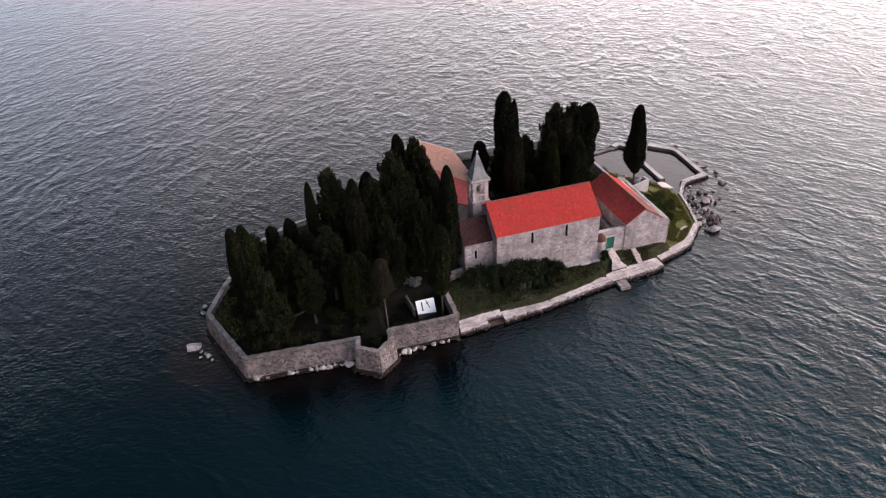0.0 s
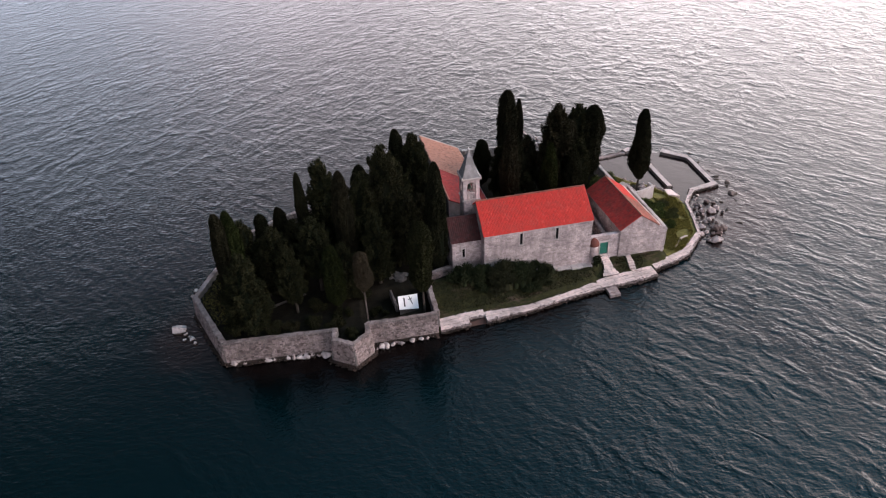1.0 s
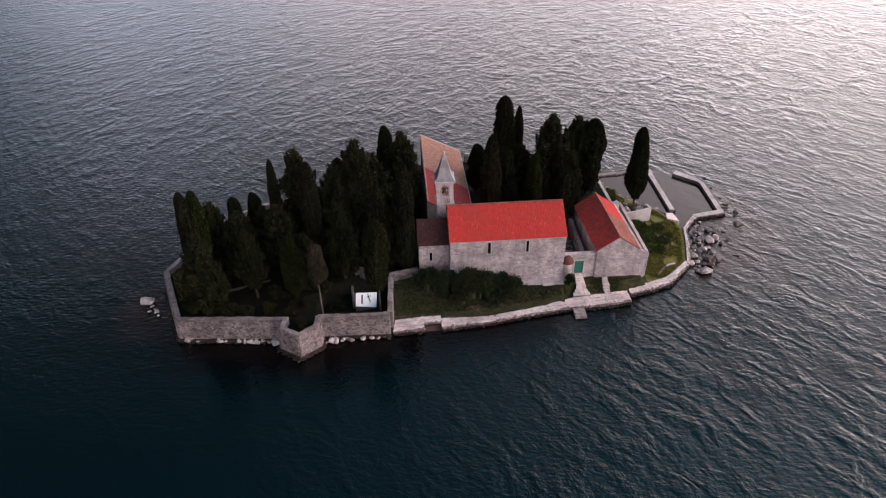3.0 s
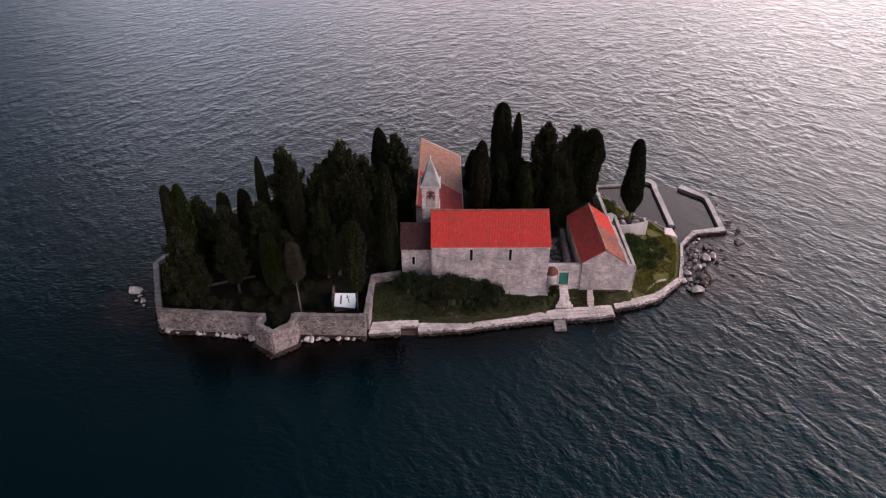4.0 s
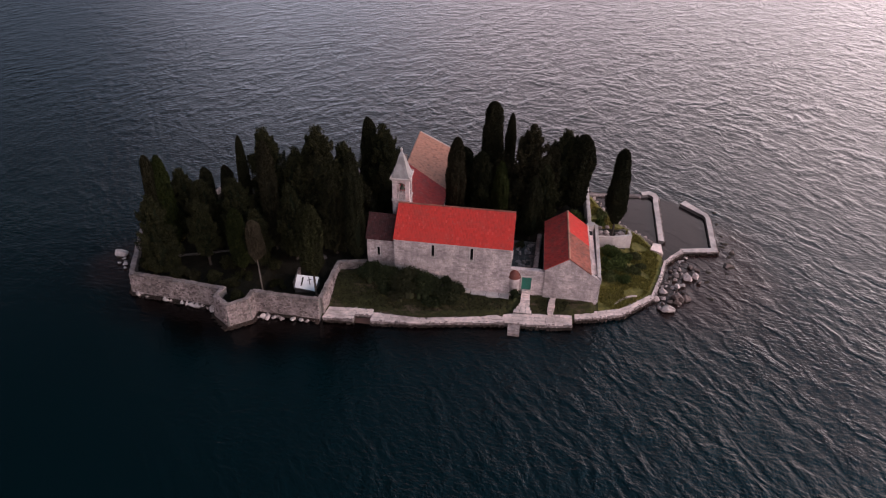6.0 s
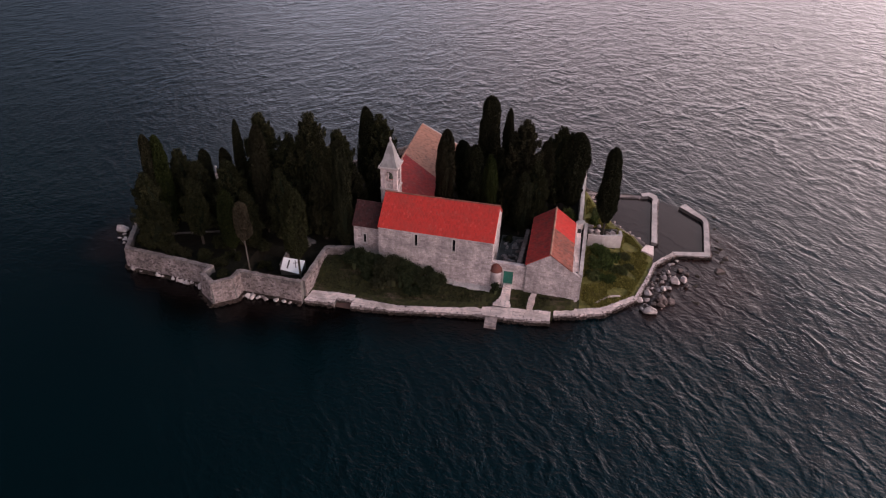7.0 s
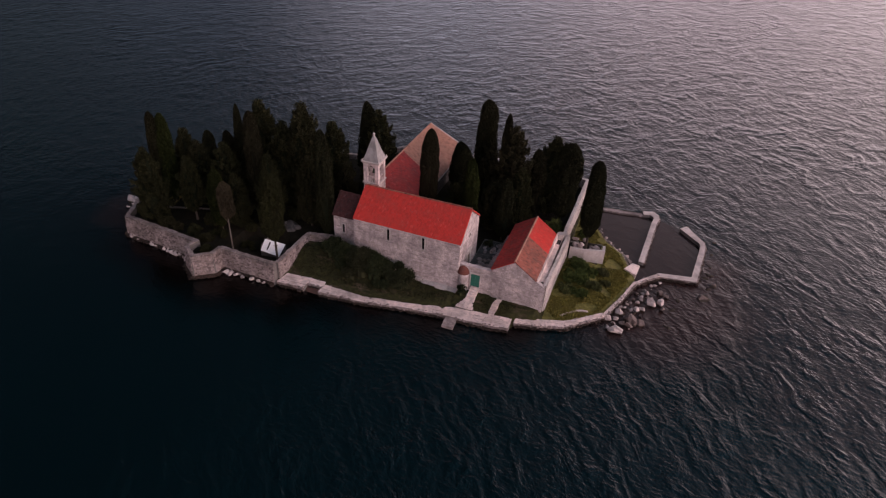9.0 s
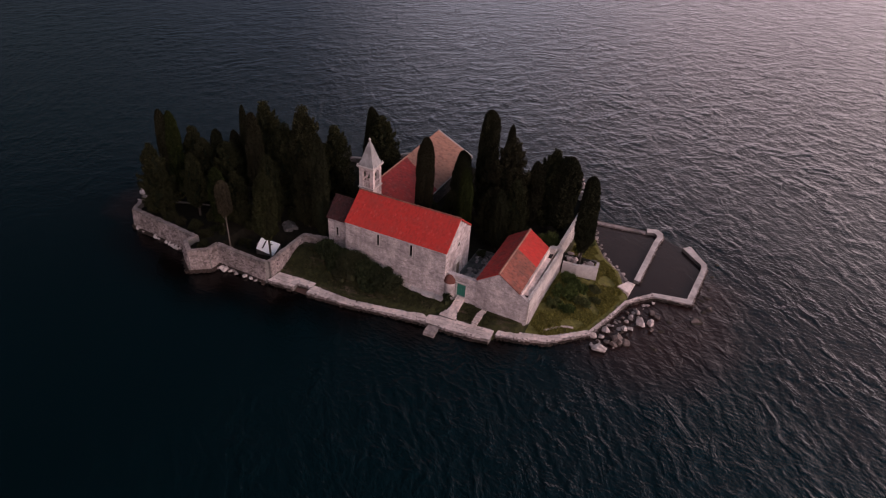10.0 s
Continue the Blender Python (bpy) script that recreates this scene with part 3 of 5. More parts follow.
stone_wall("wall_east", [(31.0, 17.6), (31.2, 39.8)], 0.55, 0.5, 4.85, "pale rubble wall beside the east garden", 17, both=True, material=PALE)
stone_wall("wall_litter", [(-37.3, -1.2), (-28.2, 2.1)], 0.3, 2.8, 3.2, "low rough wall among the trees", 18, both=True, coping=False, material=DARKSTONE)

# ---- roofs ----
def tiles(mesh, eave_a, eave_b, ridge_b, ridge_a, width=0.24, length=0.42, rng=None, keep=None):
    """Barrel tiles over a roof slope given by its four corners."""
    rng = rng or random.Random(3)
    ea, eb, rb, ra = (Vector(p) for p in (eave_a, eave_b, ridge_b, ridge_a))
    cols = max(2, round((eb - ea).length / width))
    rows = max(2, round(((ra + rb) / 2 - (ea + eb) / 2).length / length))
    up = (eb - ea).cross(ra - ea).normalized()
    if up.z < 0:
        up = -up
    for j in range(rows):
        for i in range(cols):
            def at(s, t):
                lo, hi = ea.lerp(eb, s), ra.lerp(rb, s)
                return lo.lerp(hi, t)
            s0, s1 = i / cols, (i + 1) / cols
            t0, t1 = j / rows - 0.12 / rows, (j + 1) / rows
            if keep and not keep((s0 + s1) / 2, (j + 0.5) / rows):
                continue
            lift = rng.uniform(0, 0.03)
            k = len(mesh.v)
            for t, b in ((t0, 0.080 + lift), (t1, 0.012)):
                for f, h in ((0.0, 0.0), (0.28, 0.020), (0.72, 0.020), (1.0, 0.0)):
                    mesh.v.append(tuple(at(s0 + (s1 - s0) * f, t) + up * (h + b)))
            mesh.f += [(k + q, k + q + 1, k + 5 + q, k + 4 + q) for q in range(3)]
            mesh.f.append((k + 3, k + 2, k + 1, k))
    return mesh


def slab(mesh, quad, thick):
    a, b, c, d = (Vector(p) for p in quad)
    up = (b - a).cross(d - a).normalized()
    if up.z < 0:
        up = -up
    return mesh.hexa([p - up * thick for p in (a, b, c, d)], [a, b, c, d])


def ridge_caps(mesh, a, b, rng):
    a, b = Vector(a), Vector(b)
    n = max(2, round((b - a).length / 0.42))
    u = (b - a).normalized()
    side = Vector((u.y, -u.x, 0)).normalized()
    for i in range(n):
        p, q = a.lerp(b, i / n) - u * 0.03, a.lerp(b, (i + 1) / n)
        l, k = rng.uniform(0, 0.03), len(mesh.v)
        for c in (p, q):
            for s, h in ((-0.17, 0.0), (-0.09, 0.12), (0.09, 0.12), (0.17, 0.0)):
                mesh.v.append(tuple(c + side * s + Vector((0, 0, h + l))))
        mesh.f += [(k + j, k + j + 1, k + 5 + j, k + 4 + j) for j in range(3)] + [(k + 3, k + 2, k + 1, k), (k + 4, k + 5, k + 6, k + 7)]
    return mesh


def slit_window(parent, x, y, z0, z1, w, face):
    """A narrow round-headed window: dark glass, stone jambs, head and sill. face: the wall's outer plane in y."""
    win = part("window", Mesh().box(x - w / 2, x + w / 2, face + 0.12, face + 0.16, z0, z1), VOID, parent, "narrow dark slit window")
    f = Mesh()
    for a in (x - w / 2 - 0.16, x + w / 2):
        f.box(a, a + 0.16, face - 0.13, face + 0.3, z0 - 0.02, z1)
    f.box(x - w / 2 - 0.2, x + w / 2 + 0.2, face - 0.14, face + 0.3, z1, z1 + 0.18)
    part("window_frame", f, PALE, win)
    part("window_sill", Mesh().box(x - w / 2 - 0.2, x + w / 2 + 0.2, face - 0.18, face + 0.3, z0 - 0.16, z0 - 0.02), PALE, win)
    return win


# ---- church ----
rng = random.Random(21)
CW, CE, CS, CN, EAVE, RIDGE, CMID = 0.12, 18.0, 0.0, 9.3, 9.92, 13.6, 4.65
church = thing("church", (9, 4.6, 1.2), "grey limestone church with a new red tiled gable roof", "church")
w1, w2 = 6.12, 12.05
holes = [(w1 - 0.35, w1 + 0.35, 7.2, 9.6), (w2 - 0.35, w2 + 0.35, 7.2, 9.6)]
m = Mesh().box(CW, w1 - 0.22, CS, CS + 0.7, 0.6, EAVE).box(w1 + 0.22, w2 - 0.22, CS, CS + 0.7, 0.6, EAVE).box(w2 + 0.22, CE, CS, CS + 0.7, 0.6, EAVE)
for w in (w1, w2):
    m.box(w - 0.22, w + 0.22, CS, CS + 0.7, 0.6, 7.4).box(w - 0.22, w + 0.22, CS, CS + 0.7, 9.5, EAVE)
wall = part("wall", m, LIME, church)
stuff(part("stonework", courses(Mesh(), (CW, CS), (CE, CS), 1.0, EAVE - 0.03, 0.27, 0.58, 0.05, rng, holes, 0.012), ASHLAR, wall))
gable = lambda s: EAVE + (RIDGE - EAVE) * (1 - abs(s - CMID) / CMID)
for x, inn in ((CE, -0.7), (CW, 0.7)):
    m = Mesh()
    prof = [(0.71, 0.6), (CN - 0.71, 0.6), (CN - 0.71, EAVE - 0.1), (CMID, RIDGE - 0.25), (0.71, EAVE - 0.1)]
    n = len(prof)
    m.v = [(x, y, z) for y, z in prof] + [(x + inn, y, z) for y, z in prof]
    m.f = [tuple(range(n)) if inn < 0 else tuple(range(n - 1, -1, -1)), tuple(range(2 * n - 1, n - 1, -1)) if inn < 0 else tuple(range(n, 2 * n))]
    m.f += [(i, n + i, n + (i + 1) % n, (i + 1) % n) for i in range(n)]
    g = part("gable_wall", m, LIME, church)
    if x == CE:
        door_h = [(3.9, 5.6, 0, 6.1), (4.15, 5.25, 8.35, 9.4)]
        stuff(part("stonework", courses(Mesh(), (CE, CS), (CE, CN), 1.0, lambda s: gable(s) - 0.12, 0.27, 0.58, 0.05, rng, door_h, 0.012), ASHLAR, g))
    else:
        stuff(part("stonework", courses(Mesh(), (CW, CN), (CW, CS), 1.0, lambda s: gable(s) - 0.12, 0.36, 0.72, 0.07, rng, (), 0.012), ASHLAR, g))
m = Mesh().box(CW, CE, CN - 0.7, CN, 0.6, EAVE)
back = part("wall", m, LIME, church)
stuff(part("stonework", courses(Mesh(), (CE, CN), (CW, CN), 1.0, EAVE - 0.03, 0.36, 0.72, 0.07, rng, (), 0.012), ASHLAR, back))
m = Mesh()
m.box(9.8, 12.2, -0.75, 0.0, 0.5, 2.0).box(12.3, 14.6, -1.0, 0.0, 0.5, 1.72).turned(15.6, -0.65, 1.9, 1.1, 0.5, 1.80, 2).turned(17.4, -0.55, 1.6, 1.2, 0.5, 1.66, -3)
part("plinth", m, PALE, church, "worn stone plinth along the foot of the wall")
for w in (w1, w2):
    slit_window(church, w, CS, 7.4, 9.5, 0.44, CS)
m = Mesh()
m.box(CW - 0.05, CE + 0.05, CS - 0.2, CS + 0.2, EAVE - 0.12, EAVE + 0.02)
part("eaves_course", m, PALE, church, "pale projecting stone eaves course")
OV = 0.14
eS = EAVE - 0.02
for name, ye, flip in (("roof", CS - 0.16, 1), ("roof", CN + 0.16, -1)):
    q = [(CW - OV, ye, eS), (CE + OV, ye, eS), (CE + OV, CMID, RIDGE), (CW - OV, CMID, RIDGE)]
    r = part(name, slab(Mesh(), q if flip > 0 else [q[1], q[0], q[3], q[2]], 0.10), RED, church, "bright red clay tile roof slope")
    stuff(part("roof_tiles", tiles(Mesh(), *q, rng=rng), RED, r))
stuff(part("ridge_cap", ridge_caps(Mesh(), (CW - OV, CMID, RIDGE + 0.03), (CE + OV, CMID, RIDGE + 0.03), rng), OLD, church, "mortared pale ridge tiles"))
m = Mesh()
for i in range(24):
    a, b = 2 * math.pi * i / 24, 2 * math.pi * (i + 1) / 24
    ring = lambda t, r, x: (x, 4.7 + r * math.cos(t), 8.88 + r * math.sin(t))
    m.face(ring(a, 0.40, CE + 0.09), ring(a, 0.60, CE + 0.09), ring(b, 0.60, CE + 0.09), ring(b, 0.40, CE + 0.09))
    m.face(ring(a, 0.60, CE + 0.09), ring(a, 0.60, CE - 0.05), ring(b, 0.60, CE - 0.05), ring(b, 0.60, CE + 0.09))
    m.face(ring(b, 0.40, CE + 0.09), ring(b, 0.40, CE - 0.05), ring(a, 0.40, CE - 0.05), ring(a, 0.40, CE + 0.09))
oc = part("round_window", m, PALE, church, "round stone-framed gable window")
m = Mesh()
m.face(*[(CE + 0.01, 4.7 + 0.42 * math.cos(2 * math.pi * i / 24), 8.88 + 0.42 * math.sin(2 * math.pi * i / 24)) for i in range(24)])
part("pane", m, VOID, oc)
portal = part("portal", Mesh().box(CE, CE + 0.16, 3.75, 4.05, 2.4, 5.5).box(CE, CE + 0.16, 5.45, 5.75, 2.4, 5.5).box(CE, CE + 0.2, 3.6, 5.9, 5.5, 5.85), PALE, church, "stone portal with a small pediment")
part("pediment", Mesh().hexa([(CE, 3.5, 5.85), (CE + 0.3, 3.5, 5.85), (CE + 0.3, 6.0, 5.85), (CE, 6.0, 5.85)], [(CE, 4.65, 6.6), (CE + 0.3, 4.65, 6.6), (CE + 0.3, 4.85, 6.6), (CE, 4.85, 6.6)]), PALE, portal)
part("door", Mesh().box(CE - 0.02, CE + 0.06, 4.05, 5.45, 2.4, 5.5), WOOD, portal, "dark wooden church door")

# chancel, lower, under a dark roof
AX0, AX1, AS, AN, AE, AR = -4.62, 0.08, 1.85, 7.6, 8.4, 11.2
chancel = thing("chancel", (-2.4, 4.7, 2.5), "low stone chancel with a dark red tiled roof", "chapel")
m = Mesh().box(AX0, -3.02, AS, AS + 0.6, 1.5, AE).box(-2.58, AX1, AS, AS + 0.6, 1.5, AE).box(-3.02, -2.58, AS, AS + 0.6, 1.5, 5.35).box(-3.02, -2.58, AS, AS + 0.6, 7.0, AE)
wall = part("wall", m, LIME, chancel)
stuff(part("stonework", courses(Mesh(), (AX0, AS), (AX1, AS), 2.0, AE - 0.05, 0.27, 0.52, 0.06, rng, [(1.65, 2.35, 5.2, 7.2)], 0.015), ASHLAR, wall))
slit_window(chancel, -2.8, AS, 5.35, 7.0, 0.44, AS)
m = Mesh().box(AX0, AX0 + 0.6, AS + 0.61, AN - 0.61, 1.5, AE)
wall = part("wall", m, LIME, chancel)
stuff(part("stonework", courses(Mesh(), (AX0, AN), (AX0, AS), 2.0, lambda s: AE + (AR - AE) * (1 - abs(s - 2.87) / 2.87) - 0.1, 0.34, 0.6, 0.07, rng, (), 0.015), ASHLAR, wall))
part("wall", Mesh().box(AX0, AX1, AN - 0.6, AN, 1.5, AE), LIME, chancel)
amid = (AS + AN) / 2
for ye in (AS - 0.2, AN + 0.2):
    q = [(AX0 - 0.2, ye, AE - 0.05), (AX1, ye, AE - 0.05), (AX1, amid, AR), (AX0 - 0.2, amid, AR)]
    r = part("roof", slab(Mesh(), q if ye < amid else [q[1], q[0], q[3], q[2]], 0.1), DARKRED, chancel, "dark stained tile roof slope")
    stuff(part("roof_tiles", tiles(Mesh(), *q, width=0.3, rng=rng), DARKRED, r))
stuff(part("ridge_cap", ridge_caps(Mesh(), (AX0 - 0.2, amid, AR + 0.03), (AX1, amid, AR + 0.03), rng), DARKRED, chancel))

# bell tower
TX, TY, TH = -0.1, 8.05, 1.33
tower = thing("bell_tower", (TX, TY, 2.5), "small stone bell tower with a pyramid roof", "bell tower")
m = Mesh().box(TX - TH, TX + TH, TY - TH, TY + TH, 2.0, 12.7)
shaft = part("shaft", m, LIME, tower)
b = Mesh()
cs = [(TX - TH, TY - TH), (TX + TH, TY - TH), (TX + TH, TY + TH), (TX - TH, TY + TH)]
for i in range(4):
    courses(b, cs[i], cs[(i + 1) % 4], 9.0, 12.7, 0.4, 0.7, 0.05, rng, (), 0.01)
stuff(part("stonework", b, ASHLAR, shaft))
part("string_course", Mesh().box(TX - TH - 0.14, TX + TH + 0.14, TY - TH - 0.14, TY + TH + 0.14, 12.7, 12.92), PALE, tower)
bel = Mesh()
for sx in (-1, 1):
    for sy in (-1, 1):
        bel.box(TX + sx * TH - (0.62 if sx > 0 else 0), TX + sx * TH + (0.62 if sx < 0 else 0), TY + sy * TH - (0.62 if sy > 0 else 0), TY + sy * TH + (0.62 if sy < 0 else 0), 12.92, 16.3)
belfry = part("belfry", bel, ASHLAR, tower, "open belfry with four arches")
for dx, dy in ((0, -1), (0, 1), (1, 0), (-1, 0)):
    arch = Mesh()
    half, n = TH - 0.62, 8
    for i in range(n):
        a0, a1 = math.pi * i / n, math.pi * (i + 1) / n
        for_ = [(half * math.cos(a), 15.2 + half * math.sin(a)) for a in (a0, a1)]
        pts = [(for_[0][0], for_[0][1]), (for_[0][0], 16.3), (for_[1][0], 16.3), (for_[1][0], for_[1][1])]
        def spot(p, depth):
            return (TX + p[0], TY + dy * (TH - depth), p[1]) if dy else (TX + dx * (TH - depth), TY + p[0], p[1])
        arch.hexa([spot(p, 0.04) for p in pts], [spot(p, 0.5) for p in pts])
    part("arch", arch, ASHLAR, belfry)
    rail = Mesh()
    for s in (-0.42, 0, 0.42):
        c = (TX + s, TY + dy * (TH - 0.25)) if dy else (TX + dx * (TH - 0.25), TY + s)
        rail.lathe(c[0], c[1], [(0.10, 12.92), (0.13, 13.15), (0.07, 13.45), (0.10, 13.8)], 8)
    c = (TX, TY + dy * (TH - 0.25)) if dy else (TX + dx * (TH - 0.25), TY)
    rail.turned(c[0], c[1], 2 * half, 0.3, 13.8, 13.95, 0 if dy else 90)
    part("balustrade", rail, ASHLAR, belfry)
bell = part("bell", Mesh().lathe(TX, TY, [(0.42, 14.2), (0.36, 14.3), (0.27, 14.6), (0.24, 14.85), (0.12, 14.98), (0.01, 15.0)], 16), BRONZE, tower, "weathered bronze bell")
part("yoke", Mesh().rod((TX - 0.75, TY, 15.08), (TX + 0.75, TY, 15.08), 0.08), WOOD, bell)
part("cornice", Mesh().prism([(TX + a * (TH + 0.1), TY + c * (TH + 0.1)) for a, c in ((-1, -1), (1, -1), (1, 1), (-1, 1))], 16.3, 16.55, [(TX + a * (TH + 0.3), TY + c * (TH + 0.3)) for a, c in ((-1, -1), (1, -1), (1, 1), (-1, 1))]).box(TX - TH - 0.3, TX + TH + 0.3, TY - TH - 0.3, TY + TH + 0.3, 16.55, 16.72), PALE, tower)
spire = Mesh()
lv = [(TH + 0.1, 16.72), (TH * 0.80, 17.6), (TH * 0.55, 18.75), (TH * 0.3, 19.9), (0.12, 20.7)]
for (r0, z0), (r1, z1) in zip(lv, lv[1:]):
    sq = lambda r: [(TX - r, TY - r), (TX + r, TY - r), (TX + r, TY + r), (TX - r, TY + r)]
    for p0, p1, q0, q1 in ((sq(r0)[i], sq(r0)[(i + 1) % 4], sq(r1)[i], sq(r1)[(i + 1) % 4]) for i in range(4)):
        spire.face((*p0, z0), (*p1, z0), (*q1, z1), (*q0, z1))
part("spire", spire, LEAD, tower, "grey stone pyramid spire")
part("finial", Mesh().lathe(TX, TY, [(0.14, 20.65), (0.1, 20.8), (0.2, 21.0), (0.2, 21.1), (0.1, 21.2), (0.02, 21.35)], 10), PALE, tower)
for sx in (-1, 1):
    for sy in (-1, 1):
        part("corner_finial", Mesh().lathe(TX + sx * (TH + 0.15), TY + sy * (TH + 0.15), [(0.13, 16.72), (0.13, 16.85), (0.02, 17.1)], 8), PALE, tower)

# ---- abbey range behind the church ----
abbey = thing("abbey_range", (1.3, 27, 2.5), "long abbey house under faded tan and red tiles", "house")
RX, RZ, AEX, AEZ, Y0, Y1 = -2.6, 10.0, 5.25, 6.2, 12.5, 39.8
m = Mesh()
for y in (Y0 + 0.2, Y1 - 0.2):
    m.v += [(RX - 0.1, y, 2), (AEX - 0.4, y, 2), (AEX - 0.4, y, AEZ), (RX - 0.1, y, RZ - 0.15)]
m.f = [(0, 1, 2, 3), (7, 6, 5, 4), (0, 4, 5, 1), (1, 5, 6, 2), (2, 6, 7, 3), (3, 7, 4, 0)]
wall = part("wall", m, LIME, abbey)
b = Mesh()
courses(b, (AEX - 0.4, Y0 + 0.2), (AEX - 0.4, Y1 - 0.2), 2.4, AEZ - 0.2, 0.4, 0.7, 0.06, rng, (), 0.02)
courses(b, (RX - 0.1, Y1 - 0.2), (RX - 0.1, Y0 + 0.2), 2.4, RZ - 0.3, 0.4, 0.7, 0.06, rng, (), 0.02)
courses(b, (AEX - 0.4, Y1 - 0.2), (RX - 0.1, Y1 - 0.2), 2.4, lambda s: AEZ - 0.2 + (RZ - AEZ) * s / 7.5, 0.4, 0.7, 0.06, rng, (), 0.02)
stuff(part("stonework", b, DARKSTONE, wall))
SPLIT_R, SPLIT_E = 25.4, 23.2
for corners, mt, lab in (((Y0, SPLIT_E, SPLIT_R, Y0), DULL, "weathered red tiles"), ((SPLIT_E, Y1, Y1, SPLIT_R), TAN, "faded tan tiles")):
    q = [(AEX, corners[0], AEZ - 0.05), (AEX, corners[1], AEZ - 0.05), (RX, corners[2], RZ), (RX, corners[3], RZ)]
    r = part("roof", slab(Mesh(), q, 0.12), mt, abbey, lab)
    stuff(part("roof_tiles", tiles(Mesh(), *q, width=0.3, length=0.45, rng=rng), mt, r))
stuff(part("ridge_cap", ridge_caps(Mesh(), (RX, Y0, RZ + 0.03), (RX, Y1, RZ + 0.03), rng), TAN, abbey, "pale mortared ridge tiles"))
part("verge", slab(Mesh(), [(AEX, Y1, AEZ + 0.06), (AEX, Y1 + 0.25, AEZ + 0.06), (RX, Y1 + 0.25, RZ + 0.12), (RX, Y1, RZ + 0.12)], 0.2), PALE, abbey)
part("gutter", Mesh().box(AEX, AEX + 0.18, Y0, Y1, AEZ - 0.22, AEZ - 0.04), PALE, abbey, "pale gutter along the eaves")

# ---- house by the gate ----
house = thing("gate_house", (27, 7, 1.5), "stone house with a red gable roof patched in brown", "house")
HX0, HX1, HR, HF, HB, HE, HZ = 23.3, 30.1, 26.6, 0.35, 14.3, 6.7, 9.1
m = Mesh()
prof = [(HX0, 1.0), (31.6, 1.0), (31.6, 5.55), (HX1, 6.55), (HR, HZ - 0.2), (HX0, HE - 0.1)]
m.v = [(x, HF, z) for x, z in prof] + [(x, HF + 0.6, z) for x, z in prof]
m.f = [tuple(range(6)), tuple(range(11, 5, -1))] + [(i, 6 + i, 6 + (i + 1) % 6, (i + 1) % 6) for i in range(6)]
g = part("gable_wall", m, LIME, house)
def house_top(s):
    x = HX0 + s
    return HE - 0.1 + (HZ - HE) * (x - HX0) / (HR - HX0) if x < HR else (HZ - 0.2 - (HZ - 6.75) * (x - HR) / (HX1 - HR) if x < HX1 else 6.55 - 1.0 * (x - HX1) / 1.5)
stuff(part("stonework", courses(Mesh(), (HX0, HF), (31.6, HF), 1.0, house_top, 0.27, 0.55, 0.05, rng, (), 0.015), ASHLAR, g))
wall = part("wall", Mesh().box(HX0, HX0 + 0.6, HF + 0.61, HB - 0.61, 1.0, HE - 0.1), LIME, house)
stuff(part("stonework", courses(Mesh(), (HX0, HB), (HX0, HF), 2.3, HE - 0.1, 0.34, 0.62, 0.06, rng, (), 0.015), ASHLAR, wall))
m = Mesh()
m.v = [(x, HB, z) for x, z in ((HX0, 1), (HX1, 1), (HX1, 6.5), (HR, HZ - 0.2), (HX0, HE - 0.1))] + [(x, HB - 0.6, z) for x, z in ((HX0, 1), (HX1, 1), (HX1, 6.5), (HR, HZ - 0.2), (HX0, HE - 0.1))]
m.f = [(4, 3, 2, 1, 0), (5, 6, 7, 8, 9)] + [((i + 1) % 5, 5 + (i + 1) % 5, 5 + i, i) for i in range(5)]
part("gable_wall", m, ASHLAR, house)
part("wall", Mesh().box(HX1 - 0.4, HX1 - 0.01, HF + 0.61, HB - 0.61, 1.0, 6.5), LIME, house)
q = [(HX0 - 0.15, HF - 0.1, HE), (HX0 - 0.15, HB + 0.1, HE), (HR, HB + 0.1, HZ), (HR, HF - 0.1, HZ)]
r = part("roof", slab(Mesh(), [q[1], q[0], q[3], q[2]], 0.1), WORN, house, "worn red tile roof slope")
stuff(part("roof_tiles", tiles(Mesh(), *q, rng=rng), WORN, r))
for ya, yb, mt, lab in ((HF - 0.1, 8.0, OLD, "old brown tiles"), (8.0, HB + 0.1, RED, "newer red tiles")):
    q = [(HX1 + 0.05, ya, 6.6), (HX1 + 0.05, yb, 6.6), (HR, yb, HZ), (HR, ya, HZ)]
    r = part("roof", slab(Mesh(), q, 0.1), mt, house, lab)
    stuff(part("roof_tiles", tiles(Mesh(), *q, rng=rng), mt, r))
stuff(part("ridge_cap", ridge_caps(Mesh(), (HR, HF - 0.1, HZ + 0.03), (HR, HB + 0.1, HZ + 0.03), rng), TAN, house, "pale ridge tiles"))
part("gutter_wall", Mesh().hexa([(HX1 + 0.06, HF + 0.2, 1.2), (HX1 + 0.30, HF + 0.2, 1.2), (HX1 + 0.30, HB, 1.2), (HX1 + 0.06, HB, 1.2)], [(HX1 + 0.06, HF + 0.2, 6.70), (HX1 + 0.30, HF + 0.2, 6.70), (HX1 + 0.30, HB, 6.70), (HX1 + 0.06, HB, 6.70)]), PAVING, house, "pale stone kerb along the eaves")
part("terrace", Mesh().box(HX1 + 0.304, 31.196, HF + 0.61, 16.4, 1.2, 5.68), PAVING, house, "narrow terrace behind the parapet")
# flat black patches on the floor paint the shade inside the pit and drain
part("pit", Mesh().box(HX1 + 0.45, 31.15, 12.9, 14.3, 5.62, 5.686), VOID, house, "flat dark patch for the shade of an open terrace pit")
part("drain", Mesh().box(HX1 + 0.45, 31.1, 1.2, 1.7, 5.62, 5.686), VOID, house, "flat dark patch for the shade in a terrace drain")
